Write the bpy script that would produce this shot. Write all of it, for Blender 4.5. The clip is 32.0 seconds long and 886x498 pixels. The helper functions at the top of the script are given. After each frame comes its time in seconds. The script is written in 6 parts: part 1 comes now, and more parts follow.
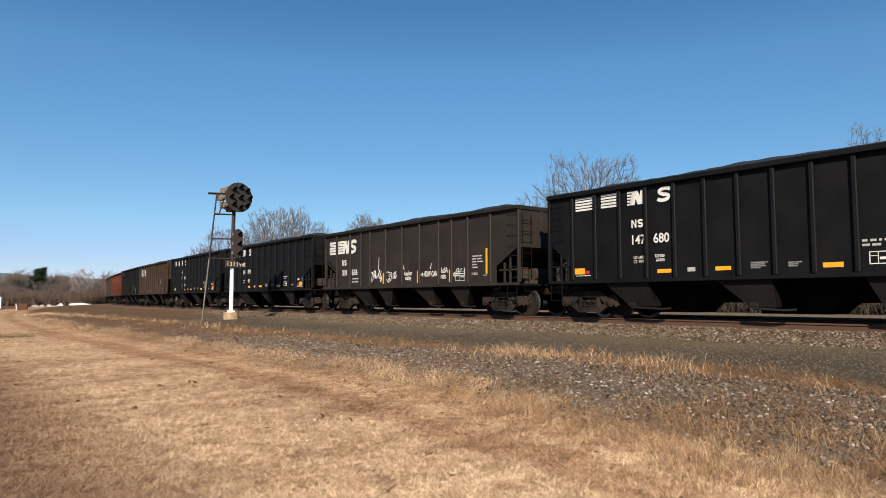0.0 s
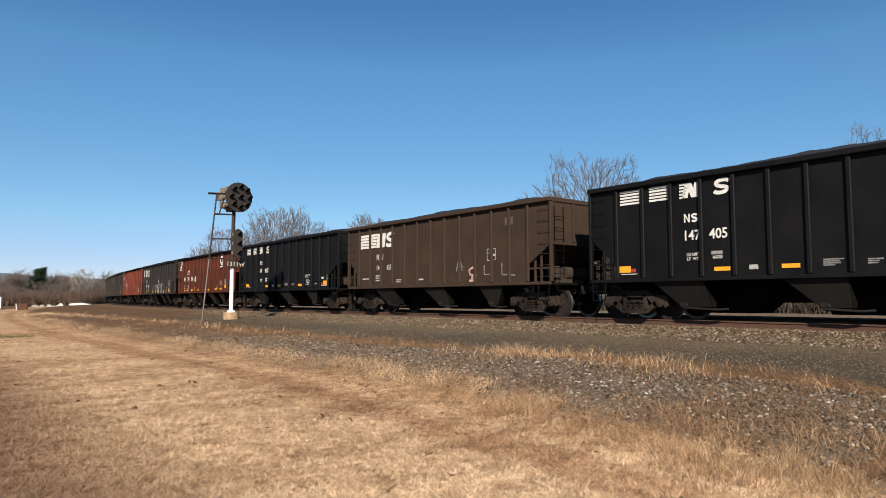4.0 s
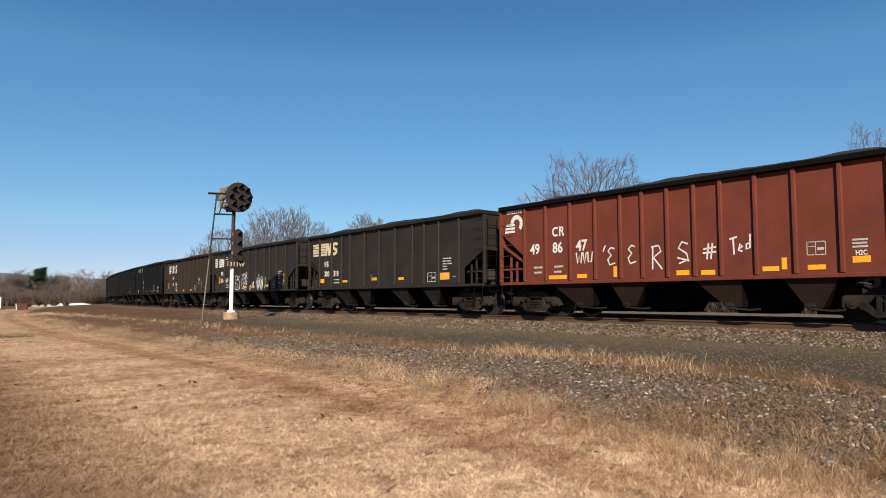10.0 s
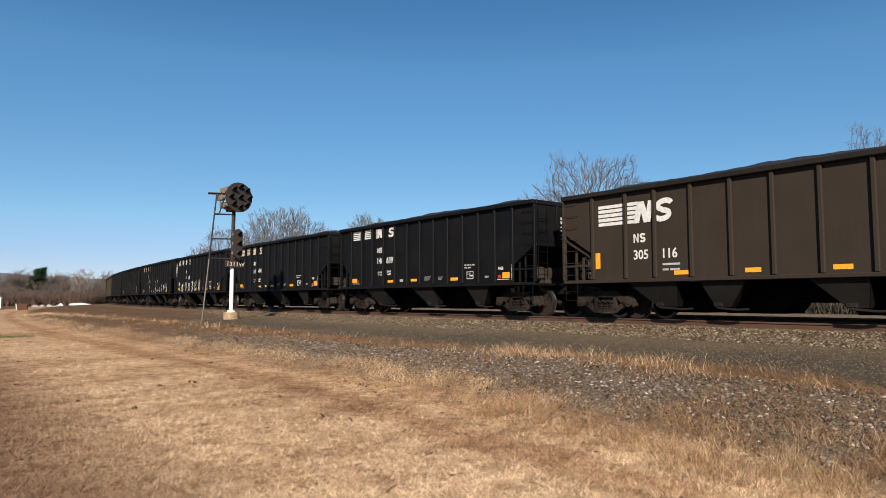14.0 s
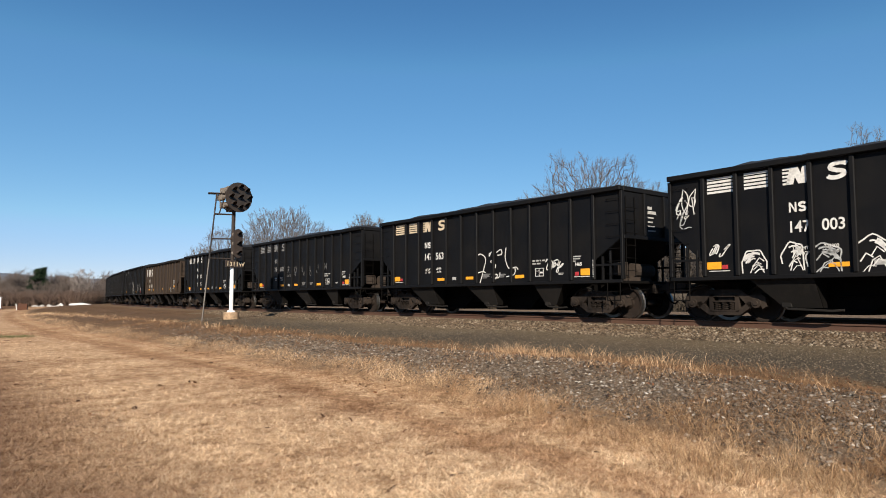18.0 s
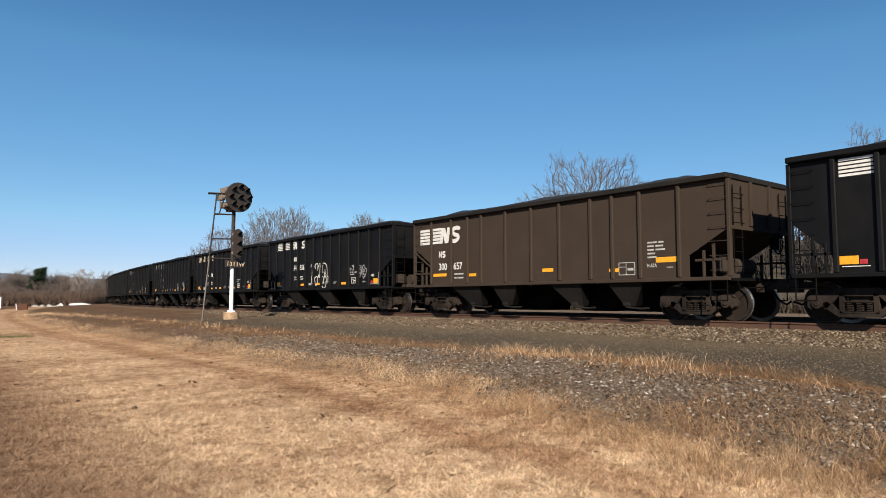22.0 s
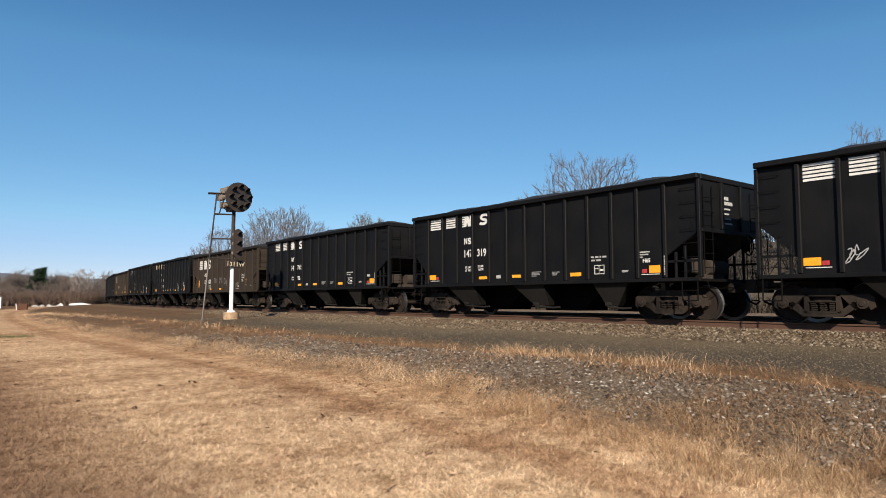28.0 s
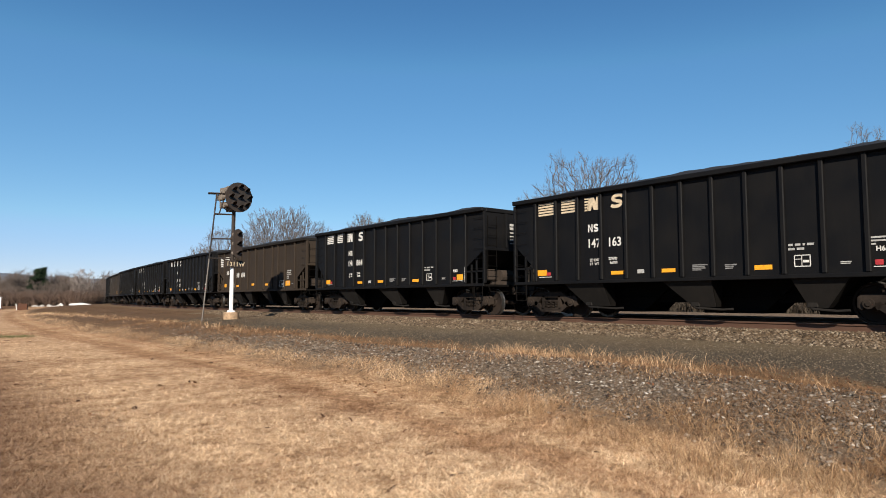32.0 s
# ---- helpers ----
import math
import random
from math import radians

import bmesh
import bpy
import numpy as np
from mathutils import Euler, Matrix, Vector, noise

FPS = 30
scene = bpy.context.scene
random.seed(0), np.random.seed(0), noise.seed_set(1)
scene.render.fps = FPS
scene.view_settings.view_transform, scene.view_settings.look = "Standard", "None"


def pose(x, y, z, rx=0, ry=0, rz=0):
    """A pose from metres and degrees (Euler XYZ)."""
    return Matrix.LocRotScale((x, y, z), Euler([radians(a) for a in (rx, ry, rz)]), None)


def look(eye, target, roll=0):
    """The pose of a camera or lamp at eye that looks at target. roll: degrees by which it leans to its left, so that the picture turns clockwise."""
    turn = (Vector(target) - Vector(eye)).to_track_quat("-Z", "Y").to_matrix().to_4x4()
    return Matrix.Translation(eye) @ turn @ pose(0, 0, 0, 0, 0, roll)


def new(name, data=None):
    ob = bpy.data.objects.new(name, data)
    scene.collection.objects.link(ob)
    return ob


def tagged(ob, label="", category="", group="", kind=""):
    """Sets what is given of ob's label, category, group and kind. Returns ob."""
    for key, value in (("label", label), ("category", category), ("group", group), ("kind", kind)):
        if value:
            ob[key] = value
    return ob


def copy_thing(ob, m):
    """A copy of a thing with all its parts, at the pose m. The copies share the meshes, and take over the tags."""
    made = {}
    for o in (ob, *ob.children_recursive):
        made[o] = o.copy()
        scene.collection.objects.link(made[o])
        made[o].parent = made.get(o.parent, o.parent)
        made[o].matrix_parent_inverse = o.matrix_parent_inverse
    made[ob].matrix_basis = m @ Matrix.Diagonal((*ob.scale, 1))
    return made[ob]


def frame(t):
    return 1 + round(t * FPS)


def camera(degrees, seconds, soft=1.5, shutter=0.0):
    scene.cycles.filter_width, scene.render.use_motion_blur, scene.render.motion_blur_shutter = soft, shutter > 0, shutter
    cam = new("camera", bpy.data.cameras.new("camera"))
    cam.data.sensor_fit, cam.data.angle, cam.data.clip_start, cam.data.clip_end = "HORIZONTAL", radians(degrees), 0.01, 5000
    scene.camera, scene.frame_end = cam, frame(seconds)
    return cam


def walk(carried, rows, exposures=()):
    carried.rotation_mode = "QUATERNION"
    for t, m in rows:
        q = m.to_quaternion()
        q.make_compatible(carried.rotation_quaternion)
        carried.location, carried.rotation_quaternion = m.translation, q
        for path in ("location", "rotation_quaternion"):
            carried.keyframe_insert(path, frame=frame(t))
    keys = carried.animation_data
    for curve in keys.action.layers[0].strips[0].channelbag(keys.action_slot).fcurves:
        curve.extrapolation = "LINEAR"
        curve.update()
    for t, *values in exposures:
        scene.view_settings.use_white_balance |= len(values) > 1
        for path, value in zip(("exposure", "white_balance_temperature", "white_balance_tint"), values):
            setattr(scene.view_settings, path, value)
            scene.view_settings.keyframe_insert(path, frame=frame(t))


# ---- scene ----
# World: railhead of the near track is z = 0; the camera stands on the lawn and looks along +Y.
cam = camera(66.76, 32.0, soft=0.95)
EYE = pose(0, 0, 0.54, 94.325, 0, 0)
walk(cam, [(0.0, EYE), (32.0, EYE)], [(0.0, 0.66), (8.4, 0.66), (9.6, 0.58), (13.0, 0.57), (16.0, 0.66), (32.0, 0.66)])

# ---- world, sun, exposure ----
SUN_EL = radians(29)
world = bpy.data.worlds.new("world")
scene.world = world
world.use_nodes = True
wn = world.node_tree
sky = wn.nodes.new("ShaderNodeTexSky")
sky.sky_type = "NISHITA"
sky.sun_disc = False
sky.sun_elevation = SUN_EL
sky.sun_rotation = radians(180)
sky.air_density = 0.7
sky.dust_density = 0.0
sky.ozone_density = 2.0
wn.nodes["Background"].inputs["Strength"].default_value = 0.156
hsv = wn.nodes.new("ShaderNodeHueSaturation")
hsv.inputs["Saturation"].default_value = 1.6
soften = wn.nodes.new("ShaderNodeGamma")
soften.inputs["Gamma"].default_value = 0.60
wn.links.new(sky.outputs["Color"], soften.inputs["Color"])
wn.links.new(soften.outputs["Color"], hsv.inputs["Color"])
tint = wn.nodes.new("ShaderNodeMix")
tint.data_type, tint.blend_type = "RGBA", "MULTIPLY"
tint.inputs[0].default_value = 1.0
tint.inputs[7].default_value = (0.943, 0.992, 0.995, 1)
wn.links.new(hsv.outputs["Color"], tint.inputs[6])
# clear winter sky: deep overhead, broad pale band, greyer at the very horizon
way = wn.nodes.new("ShaderNodeTexCoord")
split = wn.nodes.new("ShaderNodeSeparateXYZ")
wn.links.new(way.outputs["Generated"], split.inputs[0])
grade = wn.nodes.new("ShaderNodeValToRGB")
grade.color_ramp.interpolation = "B_SPLINE"
STEPS = ((0.0, (0.80, 0.74, 0.90)), (0.07, (0.90, 0.84, 0.97)), (0.14, (1.14, 1.10, 1.07)), (0.21, (1.27, 1.26, 1.13)), (0.29, (1.13, 1.14, 1.05)), (0.36, (0.86, 0.90, 0.93)), (0.44, (0.72, 0.76, 0.83)), (1.0, (0.72, 0.76, 0.83)))
while len(grade.color_ramp.elements) < len(STEPS):
    grade.color_ramp.elements.new(0.5)
for e, (at, c) in zip(grade.color_ramp.elements, STEPS):
    e.position, e.color = at, (*c, 1)
wn.links.new(split.outputs["Z"], grade.inputs["Fac"])
shade = wn.nodes.new("ShaderNodeMix")
shade.data_type, shade.blend_type = "RGBA", "MULTIPLY"
shade.inputs[0].default_value = 1.0
wn.links.new(tint.outputs[2], shade.inputs[6])
wn.links.new(grade.outputs["Color"], shade.inputs[7])
wn.links.new(shade.outputs[2], wn.nodes["Background"].inputs["Color"])
sun_data = bpy.data.lights.new("sun", "SUN")
sun_data.energy = 5.0
sun_data.angle = radians(0.5)
sun_data.color = (1.0, 0.90, 0.76)
sun = new("sun", sun_data)
sun.matrix_world = look((0, -50 * math.cos(SUN_EL), 50 * math.sin(SUN_EL)), (0.4, 0, 0))


# ---- materials ----
def ramp(nt, fac, stops):
    r = nt.nodes.new("ShaderNodeValToRGB")
    el = r.color_ramp.elements
    while len(el) < len(stops):
        el.new(0.5)
    for e, (p, c) in zip(el, stops):
        e.position, e.color = p, (*c, 1)
    nt.links.new(fac, r.inputs["Fac"])
    return r.outputs["Color"]


def noise_node(nt, scale, detail=4, coord=None, rough=0.6):
    n = nt.nodes.new("ShaderNodeTexNoise")
    n.inputs["Scale"].default_value, n.inputs["Detail"].default_value = scale, detail
    n.inputs["Roughness"].default_value = rough
    if coord is not None:
        nt.links.new(coord, n.inputs["Vector"])
    return n.outputs["Fac"]


def mixc(nt, a, b, fac, mode="MIX"):
    m = nt.nodes.new("ShaderNodeMix")
    m.data_type, m.blend_type = "RGBA", mode
    for sock, v in ((m.inputs[6], a), (m.inputs[7], b)):
        if isinstance(v, tuple):
            sock.default_value = (*v, 1)
        else:
            nt.links.new(v, sock)
    if isinstance(fac, float):
        m.inputs[0].default_value = fac
    else:
        nt.links.new(fac, m.inputs[0])
    return m.outputs[2]


def base_mat(name):
    m = bpy.data.materials.new(name)
    m.use_nodes = True
    nt = m.node_tree
    return m, nt, nt.nodes["Principled BSDF"]


def bump(nt, b, height, strength=0.3, dist=0.01):
    n = nt.nodes.new("ShaderNodeBump")
    n.inputs["Strength"].default_value, n.inputs["Distance"].default_value = strength, dist
    nt.links.new(height, n.inputs["Height"])
    nt.links.new(n.outputs["Normal"], b.inputs["Normal"])


def paint(name, col, dirt, rough=0.6, metal=0.0, grime=0.5, streak=0.35, spec=0.2):
    """Weathered paint: broad patches, fine grain and vertical run marks."""
    m, nt, b = base_mat(name)
    tc = nt.nodes.new("ShaderNodeTexCoord")
    mp = nt.nodes.new("ShaderNodeMapping")
    mp.inputs["Scale"].default_value = (6, 6, 0.35)
    nt.links.new(tc.outputs["Object"], mp.inputs["Vector"])
    oi = nt.nodes.new("ShaderNodeObjectInfo")
    big = noise_node(nt, 0.9, 5, tc.outputs["Object"])
    run = noise_node(nt, 1.6, 4, mp.outputs["Vector"])
    fine = noise_node(nt, 38, 4, tc.outputs["Object"])
    c = mixc(nt, col, dirt, ramp(nt, big, [(0.42, (0, 0, 0)), (0.75, (grime,) * 3)]))
    c = mixc(nt, c, dirt, ramp(nt, run, [(0.5, (0, 0, 0)), (0.8, (streak,) * 3)]))
    c = mixc(nt, c, ramp(nt, fine, [(0.3, (0.88,) * 3), (0.7, (1.08,) * 3)]), 1.0, "MULTIPLY")
    nt.links.new(c, b.inputs["Base Color"])
    b.inputs["Roughness"].default_value, b.inputs["Metallic"].default_value = rough, metal
    nt.links.new(ramp(nt, big, [(0.3, (rough * 0.8,) * 3), (0.7, (min(1, rough * 1.25),) * 3)]), b.inputs["Roughness"])
    b.inputs["Specular IOR Level"].default_value = spec
    bump(nt, b, fine, 0.15, 0.004)
    return m


def plain(name, col, rough=0.6, metal=0.0, var=0.25, scale=12):
    m, nt, b = base_mat(name)
    tc = nt.nodes.new("ShaderNodeTexCoord")
    f = noise_node(nt, scale, 5, tc.outputs["Object"])
    lo, hi = tuple(v * (1 - var) for v in col), tuple(min(1, v * (1 + var)) for v in col)
    nt.links.new(ramp(nt, f, [(0.3, lo), (0.7, hi)]), b.inputs["Base Color"])
    b.inputs["Roughness"].default_value, b.inputs["Metallic"].default_value = rough, metal
    bump(nt, b, f, 0.2, 0.004)
    return m


def island_mat(name, stops, rough=0.9, fine=60):
    """Colour that differs from piece to piece of a joined mesh."""
    m, nt, b = base_mat(name)
    g = nt.nodes.new("ShaderNodeNewGeometry")
    tc = nt.nodes.new("ShaderNodeTexCoord")
    c = ramp(nt, g.outputs["Random Per Island"], stops)
    f = noise_node(nt, fine, 3, tc.outputs["Object"])
    c = mixc(nt, c, ramp(nt, f, [(0.3, (0.7,) * 3), (0.7, (1.15,) * 3)]), 1.0, "MULTIPLY")
    nt.links.new(c, b.inputs["Base Color"])
    b.inputs["Roughness"].default_value = rough
    b.inputs["Specular IOR Level"].default_value = 0.08
    return m


BLACK = paint("black_car_paint", (0.0043, 0.0043, 0.0049), (0.0105, 0.0092, 0.0082), 0.62, spec=0.15)
BROWNBLACK = paint("faded_black_car_paint", (0.0178, 0.0136, 0.0108), (0.036, 0.026, 0.019), 0.62, spec=0.28)
TAUPE = paint("dusty_brown_car_paint", (0.0405, 0.0290, 0.0215), (0.056, 0.039, 0.028), 0.85, spec=0.12)
OXIDE = paint("red_oxide_car_paint", (0.094, 0.0260, 0.0150), (0.034, 0.0150, 0.0105), 0.8, grime=0.85, streak=0.6, spec=0.12)
OXIDE_BRIGHT = paint("bright_red_oxide_car_paint", (0.145, 0.036, 0.022), (0.075, 0.025, 0.017), 0.85, grime=0.6, spec=0.12)
RUSTBROWN = paint("rust_brown_car_paint", (0.037, 0.0248, 0.0182), (0.058, 0.035, 0.0245), 0.85, grime=0.7, streak=0.5, spec=0.12)
MIDBROWN = paint("worn_brown_car_paint", (0.032, 0.024, 0.018), (0.046, 0.034, 0.026), 0.85, spec=0.12)
# grime, darkened further to put the deep shade under the cars into the colour
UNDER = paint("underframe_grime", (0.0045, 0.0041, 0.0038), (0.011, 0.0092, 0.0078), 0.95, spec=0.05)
RUSTCHUTE = paint("rusty_chute_steel", (0.022, 0.0115, 0.0085), (0.045, 0.026, 0.019), 0.85, spec=0.15)
CHUTE = paint("dusty_chute_steel", (0.012, 0.0108, 0.0098), (0.030, 0.025, 0.021), 0.85, spec=0.15)
BOGIE = paint("bogie_rust_grime", (0.0130, 0.0098, 0.0080), (0.060, 0.044, 0.034), 0.85, grime=0.7, spec=0.15)
WHEEL = paint("wheel_rust", (0.016, 0.0110, 0.0086), (0.036, 0.025, 0.019), 0.8, spec=0.2)
TREAD = plain("worn_steel_tread", (0.22, 0.21, 0.20), 0.42, 1.0, 0.15)
COAL = plain("coal", (0.007, 0.007, 0.0076), 0.8, 0, 0.6, 9)
WHITE = plain("white_lettering", (0.60, 0.58, 0.54), 0.7, 0, 0.18, 14)
CREAM = plain("cream_lettering", (0.55, 0.44, 0.30), 0.7, 0, 0.2, 14)
PRINT = plain("worn_print", (0.36, 0.35, 0.33), 0.75, 0, 0.3, 14)
DULL = plain("faded_lettering", (0.17, 0.165, 0.16), 0.8, 0, 0.35, 14)
PINKSPRAY = plain("pink_spray", (0.42, 0.24, 0.21), 0.8, 0, 0.3, 14)
FADEPATCH = plain("faded_patch", (0.075, 0.058, 0.045), 0.85, 0, 0.3, 9)
YELLOW = plain("yellow_reflector", (0.78, 0.33, 0.015), 0.5, 0, 0.15, 20)
REDTAG = plain("red_tag", (0.40, 0.03, 0.035), 0.5)
TANBOX = plain("tan_reservoir_paint", (0.030, 0.020, 0.014), 0.9)


# ---- small mesh tools ----
def box(bm, x0, x1, y0, y1, z0, z1, bevel=0.0):
    ret = bmesh.ops.create_cube(bm, size=1.0, matrix=Matrix.Translation(((x0 + x1) / 2, (y0 + y1) / 2, (z0 + z1) / 2)) @ Matrix.Diagonal((abs(x1 - x0), abs(y1 - y0), abs(z1 - z0), 1)))
    if bevel:
        edges = list({e for v in ret["verts"] for e in v.link_edges})
        bmesh.ops.bevel(bm, geom=edges, offset=bevel, segments=1, affect="EDGES")
    return bm


def prism(bm, pts, y0, y1):
    """Polygon in (x, z), drawn out from y0 to y1."""
    a = [bm.verts.new((x, y0, z)) for x, z in pts]
    b = [bm.verts.new((x, y1, z)) for x, z in pts]
    n = len(pts)
    bm.faces.new(a)
    bm.faces.new(b[::-1])
    for i in range(n):
        bm.faces.new((a[i], b[i], b[(i + 1) % n], a[(i + 1) % n]))
    return bm


def cyl(bm, p0, p1, r0, r1=None, seg=12):
    p0, p1 = Vector(p0), Vector(p1)
    d = p1 - p0
    m = Matrix.Translation((p0 + p1) / 2) @ d.to_track_quat("Z", "Y").to_matrix().to_4x4()
    bmesh.ops.create_cone(bm, cap_ends=True, segments=seg, radius1=r0, radius2=r0 if r1 is None else r1, depth=d.length, matrix=m)
    return bm


def tube(bm, pts, r, seg=6):
    for a, b in zip(pts, pts[1:]):
        cyl(bm, a, b, r, seg=seg)
    return bm


def mesh_of(bm, name, material):
    bmesh.ops.recalc_face_normals(bm, faces=bm.faces[:])
    me = bpy.data.meshes.new(name)
    bm.to_mesh(me)
    bm.free()
    me.materials.append(material)
    return me


def part(name, bm, material, parent=None, label="", m=None):
    me = mesh_of(bm, name, material) if isinstance(bm, bmesh.types.BMesh) else bm
    ob = new(name, me)
    if parent is not None:
        ob.parent = parent
    if m is not None:
        ob.matrix_basis = m
    return tagged(ob, label)


def arrays(name, verts, faces, material):
    """A mesh straight from numpy arrays of triangles or quads."""
    me = bpy.data.meshes.new(name)
    k = faces.shape[1]
    me.vertices.add(len(verts))
    me.vertices.foreach_set("co", verts.astype(np.float32).ravel())
    me.loops.add(faces.size)
    me.loops.foreach_set("vertex_index", faces.astype(np.int32).ravel())
    me.polygons.add(len(faces))
    me.polygons.foreach_set("loop_start", np.arange(0, faces.size, k, dtype=np.int32))
    me.update(calc_edges=True)
    me.materials.append(material)
    return me


TEXTS = {}


def text_mesh(body, size, material, bold=0.0):
    key = (body, size, material.name)
    if key not in TEXTS:
        cu = bpy.data.curves.new("lettering", "FONT")
        cu.body, cu.size, cu.extrude, cu.offset = body, size, 0.002, bold
        cu.resolution_u = 3
        ob = bpy.data.objects.new("lettering", cu)
        me = bpy.data.meshes.new_from_object(ob)
        bpy.data.objects.remove(ob)
        me.materials.clear()
        me.materials.append(material)
        TEXTS[key] = me
    return TEXTS[key]


# ---- the line of the track ----
TH = radians(-38.492)
DV, NV = Vector((math.sin(TH), math.cos(TH), 0)), Vector((math.cos(TH), -math.sin(TH), 0))
P_C, S_0, R_C = 17.28, 27.0, 455.0


def track(s, off=0.0):
    """Place and outward direction on the line at s metres from the foot of the camera, off metres to the far side."""
    if s <= S_0:
        return NV * (P_C + off) + DV * s, DV.copy()
    a = (s - S_0) / R_C
    d = DV * math.cos(a) + NV * math.sin(a)
    n = NV * math.cos(a) - DV * math.sin(a)
    c = NV * (P_C + R_C) + DV * S_0
    return c - n * (R_C - off), d


def track_coords(x, y):
    """s and p (distance from the camera's line, near track centre at P_C) for arrays of places."""
    s = x * DV.x + y * DV.y
    p = x * NV.x + y * NV.y
    ds, dp = s - S_0, (P_C + R_C) - p
    r = np.hypot(ds, dp)
    a = np.arctan2(ds, dp)
    bent = (ds > 0) & (dp > 0)
    return np.where(bent, S_0 + a * R_C, s), np.where(bent, P_C + R_C - r, p)


def band_of(x, y):
    """Distance that sorts lawn, verge and track bed: the lawn is narrower near the camera."""
    s, p = track_coords(x, y)
    shift = np.interp(s, [0, 4, 10, 30], [0.7, -0.2, -0.9, -0.6])
    return p + shift * np.clip((9.0 - p) / 1.5, 0, 1) * np.clip((p - 3) / 2, 0, 1)


PROFILE_P = [-400, -12, 5.4, 6.6, 7.6, 8.8, 9.8, 12.4, 15.0, 15.75, 34.0, 40.0, 47.0, 56.0, 75, 900]
PROFILE_Z = [-1.0, -0.98, -0.96, -0.90, -0.70, -0.56, -0.51, -0.39, -0.30, -0.18, -0.16, -0.10, 2.0, 4.8, 7.0, 7.0]


def height(x, y):
    s, p = track_coords(x, y)
    z = np.interp(p, PROFILE_P, PROFILE_Z)
    soft = np.clip((15.5 - p) / 2, 0, 1)
    z = z + soft * (0.025 * np.sin(x * 0.9 + 1.3 * np.sin(y * 0.5)) + 0.02 * np.sin(y * 1.1 + x * 0.35))
    return z + 0.17 * np.exp(-((x + 9.42) ** 2 + (y - 30.0) ** 2) / 6.0)


# ---- ground ----

def lawn_wear(nt, co):
    """Factor for the lawn's colour: pale and brown streaks along the line, tufts, wheel ruts and a worn corner."""
    turn = nt.nodes.new("ShaderNodeMapping")
    turn.inputs["Rotation"].default_value = (0, 0, -radians(90) - TH)
    turn.inputs["Scale"].default_value = (1, 1, 1)
    nt.links.new(co, turn.inputs["Vector"])
    flow = nt.nodes.new("ShaderNodeMapping")
    flow.inputs["Scale"].default_value = (0.30, 1.0, 1.0)
    nt.links.new(turn.outputs["Vector"], flow.inputs["Vector"])
    big = ramp(nt, noise_node(nt, 0.62, 6, flow.outputs["Vector"], 0.68), [(0.38, (1.14, 1.14, 1.12)), (0.50, (1.02, 1.0, 0.97)), (0.62, (0.80, 0.73, 0.68))])
    mid = ramp(nt, noise_node(nt, 3.4, 5, co, 0.78), [(0.36, (0.72, 0.66, 0.61)), (0.50, (1.06, 1.05, 1.04)), (0.62, (1.16, 1.16, 1.16))])
    at = nt.nodes.new("ShaderNodeAttribute")
    at.attribute_name = "band"
    wob = nt.nodes.new("ShaderNodeMath")
    wob.operation = "MULTIPLY_ADD"
    nt.links.new(noise_node(nt, 0.9, 5, co), wob.inputs[0])
    wob.inputs[1].default_value = 0.03
    nt.links.new(at.outputs["Fac"], wob.inputs[2])
    worn = ramp(nt, wob.outputs[0], [(0.036, (0.42, 0.37, 0.36)), (0.052, (0.58, 0.53, 0.51)), (0.074, (1, 1, 1)), (0.116, (1, 1, 1)), (0.124, (0.72, 0.64, 0.59)), (0.134, (0.76, 0.68, 0.63)), (0.142, (1.03, 1.03, 1.02)),
                                     (0.150, (0.88, 0.82, 0.77)), (0.158, (0.96, 0.94, 0.91)), (0.172, (0.82, 0.77, 0.72))])
    return mixc(nt, mixc(nt, big, mid, 1.0, "MULTIPLY"), worn, 1.0, "MULTIPLY")


